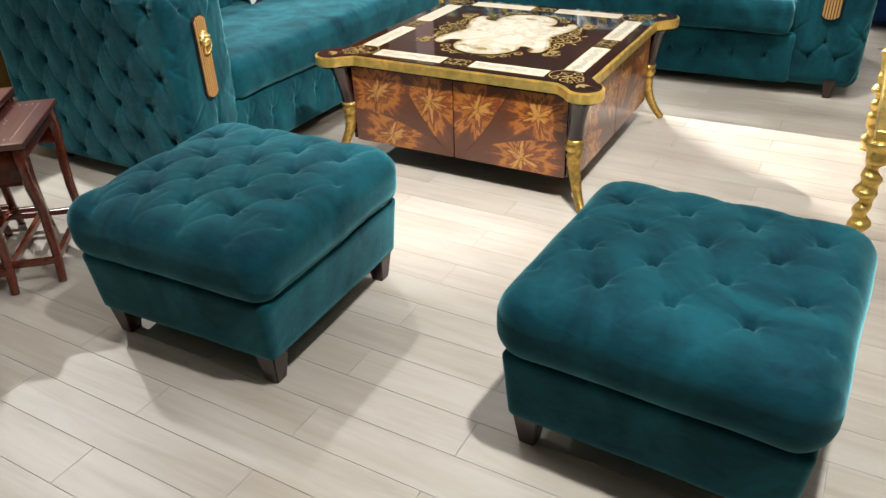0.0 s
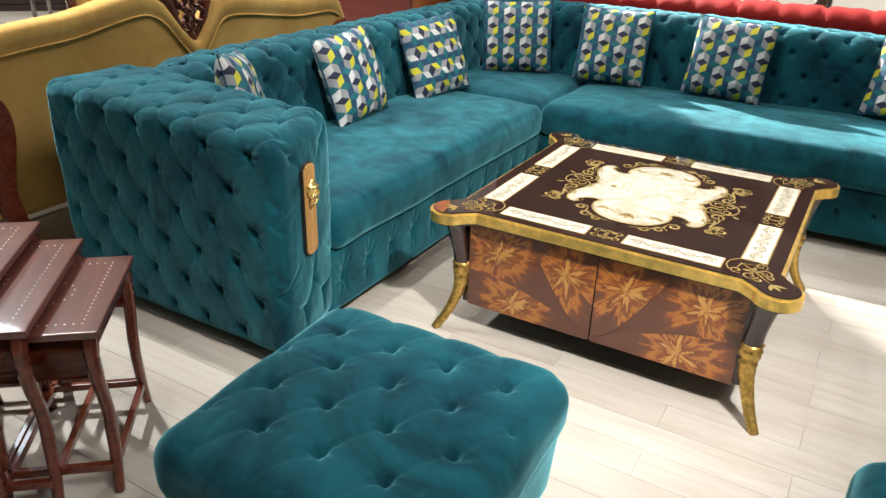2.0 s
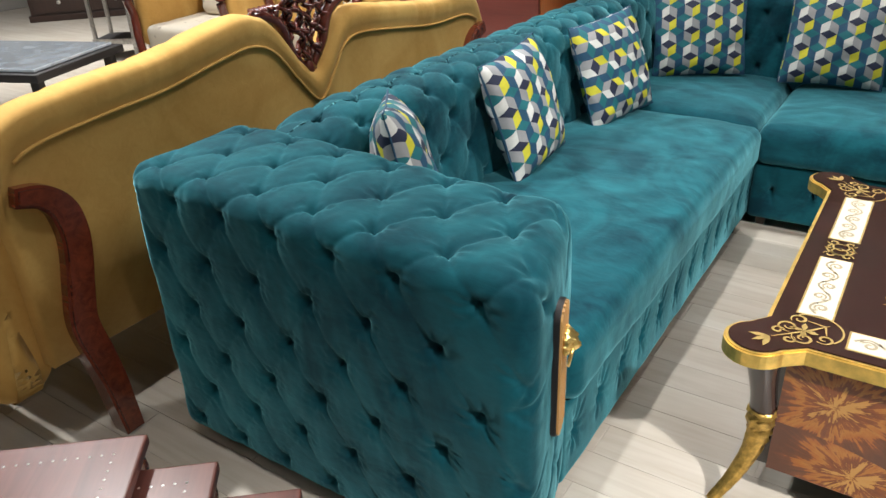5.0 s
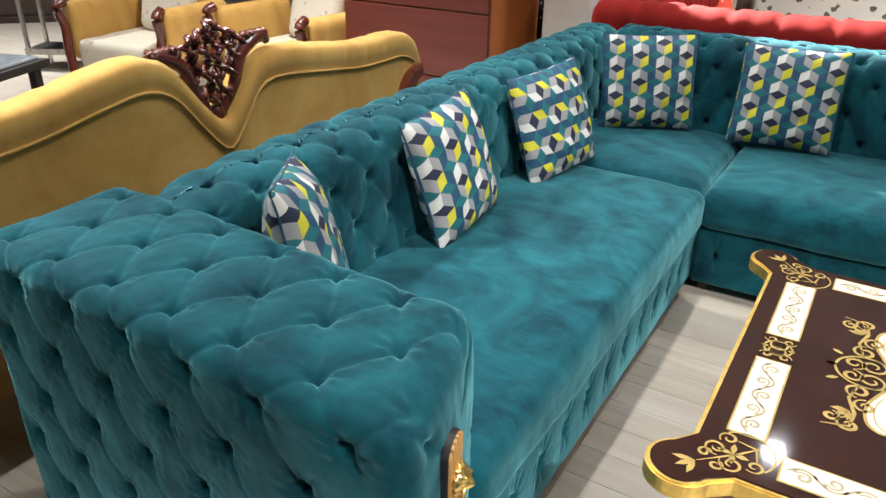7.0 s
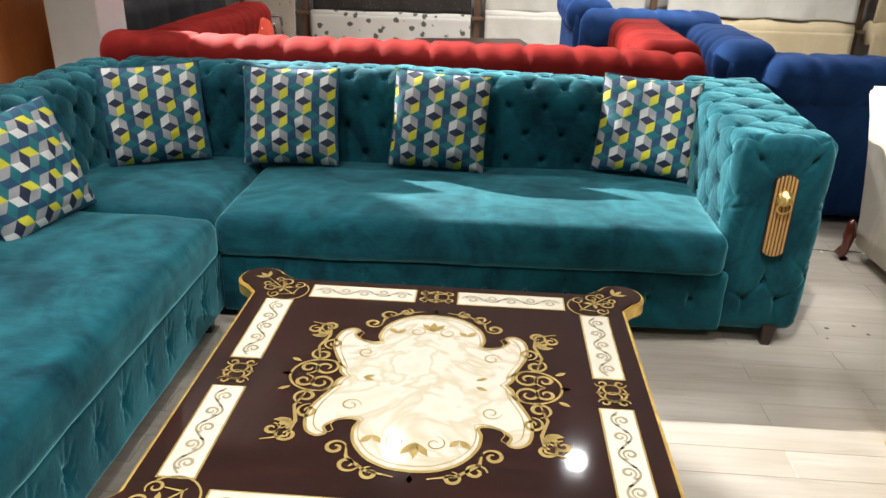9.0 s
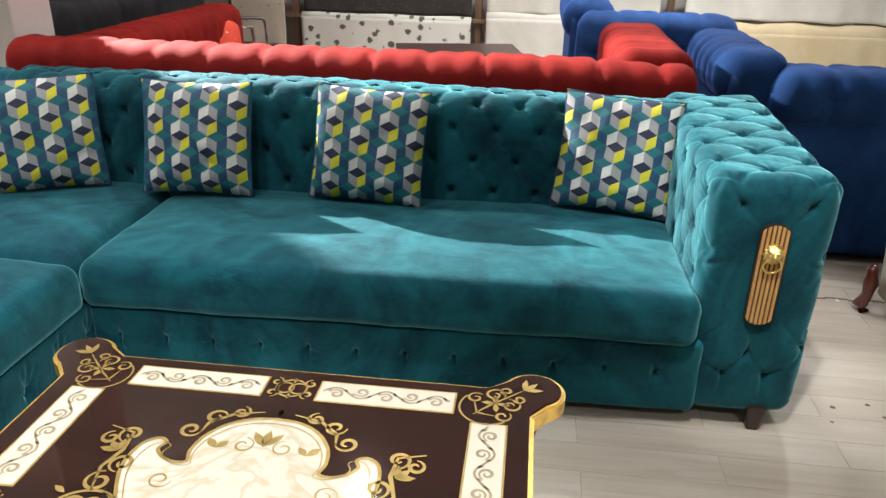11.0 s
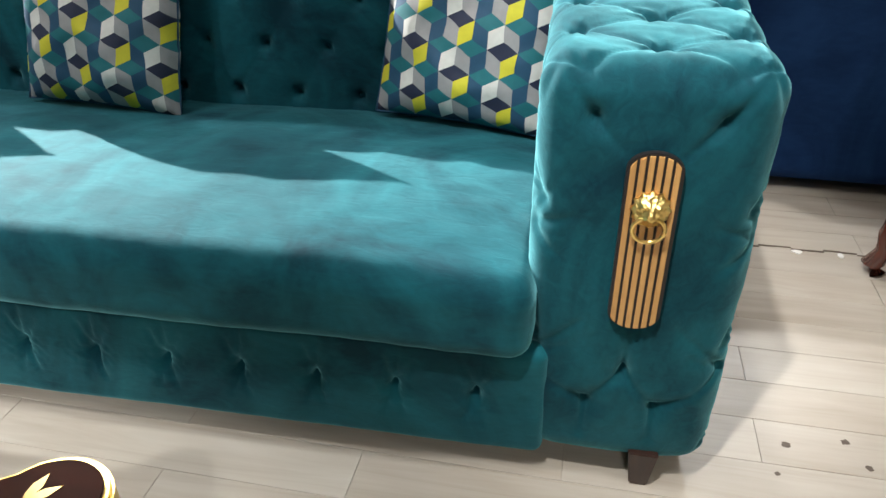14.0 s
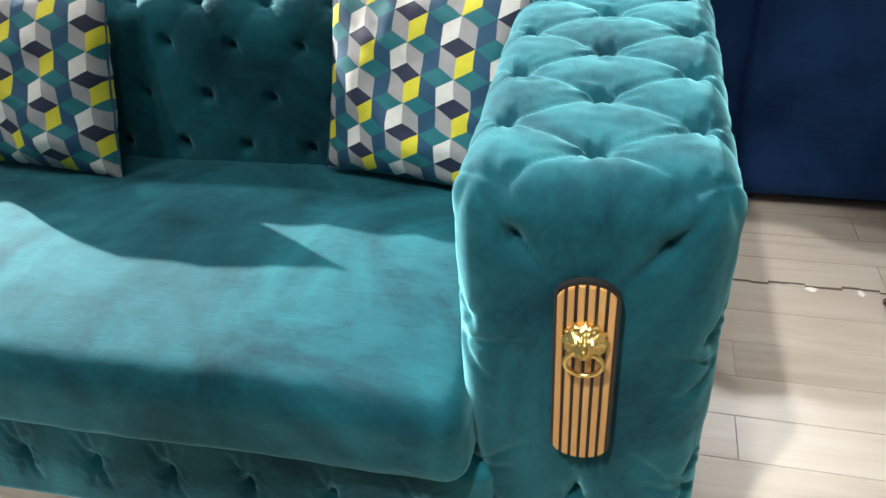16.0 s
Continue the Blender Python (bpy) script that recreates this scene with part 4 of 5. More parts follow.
STUD = plain("silver_stud", (0.8, 0.78, 0.74), 0.3, 0.6)
# greyer than the mahogany, standing in for a pale reflection on the tops
TOPWOOD = wood("mahogany_top_with_glare", (0.085, 0.028, 0.022), (0.16, 0.055, 0.04), 0.3, 0, 0.9)
NEST = Matrix.Translation((-0.548, 1.548, 0)) @ Matrix.Rotation(radians(-49.5), 4, "Z")


def nest_table(xa, xb, y0, width, z, label):
    e = thing("nesting_table", NEST @ Matrix.Translation(((xa + xb) / 2, y0 - width / 2, 0)), label, "side table", "nest of three tables")
    l = xb - xa
    part("tabletop", moved(rounded((l, width, 0.020), 0.005, 3), 0, 0, z - 0.010), TOPWOOD, e, "polished top with silver stud inlay")
    bm = bmesh.new()
    ins = 0.045
    dots = []
    for k in range(4):
        c = [(-l / 2 + ins, -width / 2 + ins), (l / 2 - ins, -width / 2 + ins), (l / 2 - ins, width / 2 - ins), (-l / 2 + ins, width / 2 - ins)]
        dots += stud_row(c[k], c[(k + 1) % 4], 0.019, z)
    for k in range(14):
        a = 2 * math.pi * k / 14
        dots.append((0.06 * math.cos(a), 0.06 * math.sin(a), z))
    for x, y, zz in dots:
        ring = [bm.verts.new((x + 0.0026 * math.cos(q), y + 0.0026 * math.sin(q), zz + 0.0004)) for q in [2 * math.pi * i / 8 for i in range(8)]]
        tip = bm.verts.new((x, y, zz + 0.0014))
        for i in range(8):
            bm.faces.new((ring[i], ring[(i + 1) % 8], tip))
    tagged(part("stud_inlay", bm, STUD, e, "rows of silver studs"), kind="stuff")
    # end panels bow out and are reeded
    for s in (1, -1):
        n = 40
        bm = bmesh.new()
        rows = []
        for i in range(13):
            t = i / 12
            zz = z - 0.024 - 0.125 * t
            bow = 0.016 * math.sin(math.pi * min(1, t * 1.15)) - 0.004
            rows.append([bm.verts.new((s * (l / 2 - 0.030 + bow + 0.0016 * math.sin(i * 2.2)), -width / 2 + 0.03 + (width - 0.06) * k / n, zz)) for k in range(n + 1)])
        for r0, r1 in zip(rows, rows[1:]):
            for k in range(n):
                bm.faces.new((r0[k], r0[k + 1], r1[k + 1], r1[k]))
        bmesh.ops.solidify(bm, geom=bm.faces[:], thickness=0.012)
        part("bowed_panel", bm, MAHOGANY, e, "reeded bowed end panel", True)
    for s in (1, -1):
        part("rail", moved(rounded((l - 0.07, 0.016, 0.05), 0.003), 0, s * (width / 2 - 0.03), z - 0.045), MAHOGANY, e)
        part("stretcher", moved(rounded((l - 0.05, 0.018, 0.022), 0.003), 0, s * (width / 2 - 0.028), 0.078), MAHOGANY, e)
        part("stretcher", moved(rounded((0.018, width - 0.06, 0.022), 0.003), s * (l / 2 - 0.022), 0, 0.078), MAHOGANY, e)
    for sx in (1, -1):
        for sy in (1, -1):
            pts = curve_points([(0, 0, z - 0.022), (0.010, 0, z - 0.07), (0.004, 0, z - 0.15), (-0.022, 0, z * 0.48), (-0.012, 0, 0.10), (0.012, 0, 0.0)], 6)
            bm = sweep(pts, [0.020 - 0.006 * k / (len(pts) - 1) for k in range(len(pts))], 8)
            part("leg", bm, MAHOGANY, e, "sabre-curved leg", True, pose(sx * (l / 2 - 0.024), sy * (width / 2 - 0.028), 0, 0, 0, 0 if sx > 0 else 180))
    return e


nest_table(0.0, 0.415, 0.0, 0.33, 0.497, "smallest mahogany nesting table, partly drawn out")
nest_table(-0.045, 0.460, -0.137, 0.36, 0.537, "middle mahogany nesting table with studded top")
nest_table(-0.088, 0.505, -0.255, 0.42, 0.577, "largest mahogany nesting table with studded top")

# ---- mustard sofa with a carved crest ----
mustard = thing("carved_sofa", pose(-1.545, -0.045, 0), "mustard velvet sofa seen from behind, with carved mahogany crest and legs", "sofa")
PROFILE = [(1.70, 0.80), (1.725, 0.90), (1.80, 0.960), (2.0, 0.985), (2.2, 1.0), (2.4, 1.035), (2.53, 1.048), (2.62, 1.01), (2.71, 0.90), (2.80, 0.815), (2.88, 0.89), (2.95, 0.975), (3.05, 0.995), (3.3, 0.965), (3.48, 0.942), (3.62, 0.94), (3.74, 0.938), (3.83, 0.90), (3.87, 0.82)]


def top_at(y):
    return float(np.interp(y, [p[0] for p in fine_profile], [p[1] for p in fine_profile]))


fine_profile = [(p.x, p.y) for p in curve_points([(a, b, 0) for a, b in PROFILE], 8)]
ys = np.linspace(1.70, 3.87, 150)
verts, faces = [], []
SECTION = [(0.0, 0.0), (0.0, 0.5), (0.0, 0.75), (0.002, 0.86), (0.010, 0.895), (0.014, 0.94), (0.008, 0.98), (-0.012, 1.0), (-0.06, 1.0), (-0.10, 0.985), (-0.135, 0.94), (-0.14, 0.85), (-0.14, 0.5), (-0.14, 0.0)]
for y in ys:
    t = top_at(y)
    pleat = 0.004 * max(0, math.sin(y * 38 + math.sin(y * 9) * 2)) ** 6
    for k, (x, f) in enumerate(SECTION):
        z = 0.30 + (t - 0.30) * f if f < 0.8 else t - (1 - f) * 0.62
        roll = pleat if 4 <= k <= 9 else 0
        verts.append((x - (roll if x > 0 else 0), y, z - roll))
ns = len(SECTION)
for i in range(len(ys) - 1):
    for k in range(ns - 1):
        faces.append((i * ns + k, (i + 1) * ns + k, (i + 1) * ns + k + 1, i * ns + k + 1))
    faces.append((i * ns + ns - 1, (i + 1) * ns + ns - 1, (i + 1) * ns, i * ns))
faces.append(tuple(range(ns)))
faces.append(tuple(reversed(range((len(ys) - 1) * ns, len(ys) * ns))))
put("backrest", mesh_from("backrest", verts, faces, MUSTARD), mustard, "mustard velvet back with rolled wavy top")
part("welt", sweep([(0.006, y, top_at(y) - 0.092) for y in ys[4:-3:2]], 0.005, 6), MUSTARD, mustard, "piped welt along the roll", True)
p, n, f = rbox((-0.80, 1.78, 0.22), (-0.10, 3.80, 0.46), 0.06, 0.04)
put("seat", mesh_from("seat", p, f, MUSTARD), mustard)
for y0, y1 in ((1.50, 1.80), (3.80, 3.98)):
    p, n, f = rbox((-0.78, y0, 0.20), (-0.045, y1, 0.80), (0.06, 0.10, 0.12), 0.025)
    sag = 0.06 * np.sin(np.clip((0.55 - p[:, 2]) / 0.35, 0, 1) * math.pi / 2)
    p[:, 1] += np.where(p[:, 1] < (y0 + y1) / 2, 1, -1) * sag * (1 if y0 < 2 else -1) * 0.8
    p = p + n * ripple(p, 6.0, 0.006)[:, None]
    put("arm", mesh_from("arm", p, f, MUSTARD), mustard, "rolled velvet arm")
for y, s in ((1.785, 1), (3.80, -1)):
    line = curve_points([(-0.06, 0.775, 0), (0.0, 0.757, 0), (0.040, 0.715, 0), (0.054, 0.65, 0), (0.048, 0.58, 0), (0.026, 0.48, 0), (0.012, 0.39, 0), (0.030, 0.28, 0), (0.046, 0.18, 0), (0.054, 0.09, 0), (0.062, 0.0, 0)], 5)
    left, right = [], []
    for k, c in enumerate(line):
        d = (line[min(k + 1, len(line) - 1)] - line[max(k - 1, 0)]).normalized()
        w = 0.024 + 0.014 * min(1, k / 12) - 0.010 * max(0, (k - 34) / (len(line) - 34))
        left.append((s * (c.x - d.y * w), max(0.0, c.y + d.x * w)))
        right.append((s * (c.x + d.y * w), max(0.0, c.y - d.x * w)))
    bm = slab(left + right[::-1], -0.03, 0.036, 0.008)
    for v in bm.verts:
        v.co = Vector((v.co.z, y + v.co.x, v.co.y))
    bmesh.ops.recalc_face_normals(bm, faces=bm.faces[:])
    part("rear_leg", bm, MAHOGANY, mustard, "curved mahogany frame leg")
    part("leg_welt", sweep([(0.012, y + p[0], p[1]) for p in (left if s > 0 else left)[12:-8]], 0.005, 6), MUSTARD, mustard, "piped welt beside the leg", True)
    part("front_leg", sweep(curve_points([(-0.74, y, 0.26), (-0.78, y, 0.15), (-0.75, y, 0.0)], 6), [0.035] * 4 + [0.028] * 9, 10), CARVED, mustard, "", True)
crest = part("carved_crest", sweep([(0, 2.80, 0.79), (0, 2.80, 0.83), (0, 2.80, 0.86)], [0.012, 0.024, 0.014], 10), CARVED, mustard, "pierced carved mahogany crest", True, pose(-0.035, 0, 0))


def loop(cy, cz, ry, rz, rad, a0=0, a1=360):
    pts = [(0.0 + 0.012 * math.sin(3 * radians(a0 + (a1 - a0) * k / 20)), cy + ry * math.cos(radians(a0 + (a1 - a0) * k / 20)), cz + rz * math.sin(radians(a0 + (a1 - a0) * k / 20))) for k in range(21)]
    part("scroll", sweep(pts, rad, 7), CARVED, crest, smooth=True)


for s in (1, -1):
    for cy, cz, ry, rz in ((0.030, 0.855, 0.022, 0.038), (0.050, 0.925, 0.030, 0.032), (0.085, 0.965, 0.030, 0.028), (0.045, 0.995, 0.028, 0.034), (0.105, 1.015, 0.026, 0.026), (0.035, 1.050, 0.026, 0.028), (0.070, 1.045, 0.02, 0.022)):
        loop(2.80 + s * cy, cz, ry, rz, 0.0095)
    wing = curve_points([(0, 2.80 + s * 0.02, 0.83), (0, 2.80 + s * 0.075, 0.90), (0, 2.80 + s * 0.11, 0.985), (0, 2.80 + s * 0.17, 1.025), (0, 2.80 + s * 0.215, 1.030), (0, 2.80 + s * 0.232, 1.010)], 8)
    part("wing", sweep(wing, [0.012 + 0.010 * math.sin(math.pi * k / (len(wing) - 1)) for k in range(len(wing))], 9), CARVED, crest, smooth=True)
    for q in range(5):
        loop(2.80 + s * (0.135 + 0.02 * q), 1.035, 0.012, 0.014, 0.007)
loop(2.80, 0.90, 0.016, 0.04, 0.010)
loop(2.80, 0.975, 0.020, 0.030, 0.010)
loop(2.80, 1.075, 0.020, 0.026, 0.011)


# ---- channel-tufted sofas behind ----
def channelled(name, lo, hi, r, axis, step, material, parent, label, depth=0.012, res=0.022, m=None, row=0.0):
    """A padded block with seams across it at even steps; row adds a seam along the length that high below the top."""
    p, n, f = rbox(lo, hi, r, res)
    u = p[:, axis] - lo[axis]
    ph = np.abs(np.mod(u / step + 0.5, 1.0) - 0.5)
    d = -depth * np.exp(-(ph * step / 0.012) ** 2) + 0.006 * np.sin(np.pi * np.clip(ph * 2, 0, 1))
    if row:
        d = d - depth * np.exp(-((p[:, 2] - (hi[2] - row)) / 0.012) ** 2)
    d = d * np.clip(1 - n[:, axis] ** 2, 0, 1) + ripple(p, 7.0, 0.005, lo[0])
    return put(name, mesh_from(name, p + n * d[:, None], f, material), parent, label, m)


red = thing("red_sofa", pose(0, 0, 0), "bright red velvet corner sofa with channel tufting, seen over its back", "sofa")
channelled("backrest", (-1.29, 5.03, 0.06), (1.655, 5.31, 0.928), (0.06, 0.10, 0.09), 0, 0.232, RED, red, "channel-tufted red velvet back", row=0.17)
channelled("arm", (-1.30, 5.32, 0.06), (-1.02, 7.2, 0.89), (0.09, 0.06, 0.09), 1, 0.24, RED, red, "channel-tufted red velvet side")
channelled("arm", (1.335, 5.14, 0.30), (1.645, 6.2, 0.972), (0.08, 0.08, 0.08), 1, 0.25, RED, red, "channel-tufted red velvet arm")
p, n, f = rbox((-1.06, 5.3, 0.06), (1.33, 6.1, 0.44), 0.06, 0.05)
put("seat", mesh_from("seat", p, f, RED), red, "red velvet seat")
p, n, f = rbox((-1.08, 6.1, 0.06), (-0.3, 7.15, 0.44), 0.06, 0.05)
put("seat", mesh_from("seat", p, f, RED), red, "red velvet seat")
for x, y in ((-1.27, 5.12), (1.55, 5.12), (-1.27, 7.1), (1.5, 6.1)):
    foot(x, y, 0.07, 0, red)


def soft_cushion(m, w, h, t, material, label, name="scatter_cushion"):
    p, n, f = rbox((-w / 2, -t / 2, 0), (w / 2, t / 2, h), (w * 0.2, t / 2 - 0.001, h * 0.2), 0.02)
    k = np.sqrt(np.clip(1 - (2 * p[:, 0] / w) ** 4, 0, 1) * np.clip(1 - (2 * p[:, 2] / h - 1) ** 4, 0, 1))
    p[:, 1] *= 0.25 + 0.75 * k
    ob = put(name, mesh_from(name, p, f, material), None, "", m)
    return tagged(ob, label, "cushion")


def patterned(name, base_colour, spots, scale=22.0, lo=0.42, hi=0.50):
    m, nt, b = nodes_of(name)
    vec = coords(nt)
    v = nt.nodes.new("ShaderNodeTexVoronoi")
    v.inputs["Scale"].default_value = scale
    nt.links.new(vec, v.inputs["Vector"])
    nz = noise_of(nt, vec, scale * 2.2, 3.0)
    mixv = nt.nodes.new("ShaderNodeMath")
    mixv.operation = "MULTIPLY_ADD"
    nt.links.new(nz, mixv.inputs[0])
    mixv.inputs[1].default_value = 0.55
    nt.links.new(v.outputs["Distance"], mixv.inputs[2])
    nt.links.new(ramp(nt, mixv.outputs[0], ((lo, spots), (hi, base_colour))), b.inputs["Base Color"])
    b.inputs["Roughness"].default_value = 0.8
    return m


ORANGE_FLORAL = patterned("orange_floral_print", (0.62, 0.055, 0.02), (0.75, 0.55, 0.40), 26.0)
WHITE_FLORAL = patterned("white_floral_print", (0.66, 0.64, 0.58), (0.10, 0.10, 0.085), 10.0, 0.50, 0.57)
BLACK_FLORAL = patterned("black_floral_print", (0.012, 0.012, 0.014), (0.42, 0.40, 0.38), 24.0, 0.44, 0.50)
CREAM_FLORAL = patterned("cream_floral_brocade", (0.58, 0.52, 0.42), (0.36, 0.30, 0.24), 14.0, 0.36, 0.5)
soft_cushion(pose(-1.06, 6.70, 0.53, -35, 0, 30), 0.42, 0.34, 0.14, ORANGE_FLORAL, "orange floral scatter cushion on the red sofa")
soft_cushion(pose(-1.02, 6.20, 0.58, -35, 0, 70), 0.40, 0.36, 0.16, RED, "plain red velvet scatter cushion on the red sofa")

# blue chesterfields
blue = thing("blue_sofa", pose(0, 0, 0), "royal blue velvet chesterfield sofa with rolled back and arm", "sofa")


def rolled(lo, hi, axis, material, parent, label, step=0.26):
    """A chesterfield side: plain panel below, full roll above with seams across it."""
    ob = channelled("roll", (lo[0] - (0.05 if axis else 0), lo[1] - (0 if axis else 0.05), hi[2] - 0.25), (hi[0] + (0.05 if axis else 0), hi[1] + (0 if axis else 0.05), hi[2]), (0.11, 0.11, 0.115), axis, step, material, parent, label, 0.008)
    p, n, f = rbox((lo[0], lo[1], lo[2]), (hi[0], hi[1], hi[2] - 0.10), 0.02, 0.05)
    put("panel", mesh_from("panel", p, f, material), parent, "plain velvet panel")


rolled((2.03, 5.42, 0.045), (4.6, 5.62, 0.885), 0, BLUE, blue, "rolled blue velvet back")
rolled((1.86, 5.46, 0.045), (2.08, 6.35, 0.945), 1, BLUE, blue, "rolled blue velvet arm")
p, n, f = rbox((2.0, 5.6, 0.05), (4.6, 6.4, 0.45), 0.06, 0.05)
put("seat", mesh_from("seat", p, f, BLUE), blue, "blue velvet seat")
for x, y in ((2.1, 5.5), (4.5, 5.5), (2.0, 6.25)):
    foot(x, y, 0.06, 0, blue)
blue2 = thing("blue_sofa", pose(0, 0, 0), "royal blue velvet sofa with a high rolled back, standing behind", "sofa")
rolled((1.26, 7.02, 0.045), (2.26, 7.25, 0.93), 0, BLUE, blue2, "rolled blue velvet end")
rolled((1.22, 7.12, 0.045), (1.46, 8.3, 0.99), 1, BLUE, blue2, "rolled blue velvet back")
p, n, f = rbox((1.4, 7.25, 0.05), (2.26, 8.2, 0.45), 0.06, 0.05)
put("seat", mesh_from("seat", p, f, BLUE), blue2, "blue velvet seat")
for x, y in ((1.33, 7.13), (2.18, 7.13), (1.33, 8.2)):
    foot(x, y, 0.06, 0, blue2)

# cream wing sofa
cream = thing("cream_sofa", pose(0.165, -0.03, 0), "cream upholstered sofa side with flared back on a carved wooden foot", "sofa")
verts, faces = [], []
out = [(5.0, 0.06), (5.02, 0.2), (5.06, 0.36), (5.11, 0.52), (5.17, 0.66), (5.23, 0.76), (5.22, 0.80), (5.17, 0.805), (5.05, 0.745), (4.9, 0.70), (4.6, 0.655), (4.2, 0.63), (4.05, 0.60), (4.0, 0.55), (4.0, 0.06)]
bm = bmesh.new()
a = [bm.verts.new((2.295, y, z)) for y, z in out]
b = [bm.verts.new((2.44, y, z)) for y, z in out]
bm.faces.new(a)
bm.faces.new(b[::-1])
for i in range(len(out)):
    bm.faces.new((a[i], b[i], b[(i + 1) % len(out)], a[(i + 1) % len(out)]))
bmesh.ops.recalc_face_normals(bm, faces=bm.faces[:])
bmesh.ops.bevel(bm, geom=[e for e in bm.edges if abs(e.verts[0].co.x - e.verts[1].co.x) < 1e-6], offset=0.018, segments=3, affect="EDGES")
part("side_panel", bm, CREAM, cream, "cream upholstered flared side", True)
p, n, f = rbox((2.43, 4.95, 0.06), (3.9, 5.17, 0.80), 0.06, 0.04)
put("backrest", mesh_from("backrest", p, f, CREAM), cream)
p, n, f = rbox((2.43, 4.02, 0.06), (3.9, 5.0, 0.44), 0.06, 0.05)
put("seat", mesh_from("seat", p, f, CREAM), cream)
for x, y, t in ((2.245, 4.96, 0), (3.8, 4.96, 0), (2.36, 4.1, 0), (3.8, 4.1, 0)):
    pts = [(0, 0, 0), (-0.012, 0.012, 0.03), (0, 0, 0.075), (0.004, 0, 0.13), (0.0, 0, 0.19), (0.0, 0, 0.21)]
    bm = sweep(pts, [0.026, 0.030, 0.021, 0.030, 0.020, 0.010] if x < 2.3 else [0.02, 0.022, 0.02, 0.02, 0.02, 0.02], 12)
    part("carved_foot", bm, CARVED, cream, "carved reddish wooden foot", True, pose(x, y, 0))

# gilt low table
gilt = thing("gilt_table", pose(0, 0, 0), "low gilt table with carved leaf legs and white marble top", "side table")
GX, GY, GZ = 1.945, 2.42, 0.46
part("marble_top", moved(rounded((0.62, 0.97, 0.02), 0.005), GX + 0.34, GY + 0.525, GZ - 0.01), plain("white_marble", (0.80, 0.79, 0.76), 0.15, 0, 0.08, 5.0), gilt, "white marble top")
for lo, hi in (((GX, GY, GZ - 0.05), (GX + 0.035, GY + 1.05, GZ + 0.004)), ((GX + 0.64, GY, GZ - 0.05), (GX + 0.675, GY + 1.05, GZ + 0.004)), ((GX + 0.035, GY, GZ - 0.05), (GX + 0.64, GY + 0.035, GZ + 0.004)), ((GX + 0.035, GY + 1.015, GZ - 0.05), (GX + 0.64, GY + 1.05, GZ + 0.004))):
    part("gilt_rail", moved(rounded([hi[k] - lo[k] for k in range(3)], 0.008, 3), *[(hi[k] + lo[k]) / 2 for k in range(3)]), GOLD, gilt, "carved gilt rail")
for x in (GX + 0.02, GX + 0.655):
    for y in (GY + 0.02, GY + 1.03):
        pts = [(0, 0, GZ - 0.03 - (GZ - 0.03) * k / 40) for k in range(41)]
        bm = sweep(pts, [0.030 + 0.010 * math.sin(k * 0.9) * math.cos(k * 0.37) - 0.008 * k / 40 for k in range(41)], 14)
        for v in bm.verts:
            v.co.x += 0.005 * math.sin(v.co.z * 90)
            v.co.y += 0.005 * math.cos(v.co.z * 110)
        part("carved_leg", bm, GOLD, gilt, "leaf-carved gilt leg", True, pose(x, y, 0))

# ---- farther furniture ----
cab = thing("storage_cabinet", pose(0, 0, 0), "tall brown cabinet with panelled front and orange-brown side", "cabinet")
# orange-brown laminate, its colour brightened for the light on the cabinet's side
SIDEWOOD = wood("lit_orange_laminate", (0.44, 0.135, 0.036), (0.55, 0.185, 0.055), 0.4, 2, 0.1, 0.5)
FRONTWOOD = wood("maroon_laminate", (0.10, 0.020, 0.014), (0.15, 0.032, 0.022), 0.4, 0, 0.15, 0.5)
part("carcass", moved(rounded((1.02, 0.62, 2.0), 0.004), -2.345, 5.31, 1.0), SIDEWOOD, cab, "orange-brown laminate carcass")
for k in range(5):
    part("drawer_front", moved(rounded((1.01, 0.022, 0.375), 0.004), -2.345, 4.988, 0.23 + 0.385 * k), FRONTWOOD, cab, "maroon laminate panel")

char = thing("charcoal_sofa", pose(0, 0, 0), "charcoal fabric sofa standing behind the red one", "sofa")
channelled("backrest", (-1.84, 5.66, 0.06), (-1.50, 7.5, 0.985), (0.09, 0.07, 0.09), 1, 0.8, DARKGREY, char, "plain charcoal back", 0.004)
channelled("seat", (-2.7, 5.85, 0.06), (-1.86, 7.5, 0.45), 0.08, 1, 0.8, DARKGREY, char, "plain charcoal seat", 0.004)
channelled("arm", (-2.7, 7.3, 0.06), (-1.55, 7.55, 0.86), 0.08, 0, 1.2, DARKGREY, char, "plain charcoal arm", 0.004)
for x, y in ((-1.7, 5.85), (-1.7, 7.4), (-2.6, 5.95), (-2.6, 7.4)):
    foot(x, y, 0.07, 0, char)
soft_cushion(pose(-2.05, 6.35, 0.50, 25, 0, -80), 0.48, 0.46, 0.16, BLACK_FLORAL, "black and white floral cushion on the charcoal sofa")
soft_cushion(pose(-2.05, 7.15, 0.50, 25, 0, -85), 0.48, 0.46, 0.16, BLACK_FLORAL, "black and white floral cushion on the charcoal sofa")

dark = thing("side_table", pose(0.50, 7.0, 0, 0, 0, 12), "dark espresso table standing before the red sofa", "side table")
part("tabletop", moved(rounded((0.80, 0.50, 0.03), 0.006), 0, 0, 0.66), LEGWOOD, dark, "dark wooden top")
part("apron", moved(rounded((0.70, 0.40, 0.06), 0.006), 0, 0, 0.614), LEGWOOD, dark)
for x in (-0.33, 0.33):
    for y in (-0.18, 0.18):
        part("leg", moved(rounded((0.04, 0.04, 0.59), 0.005), x, y, 0.295), LEGWOOD, dark)

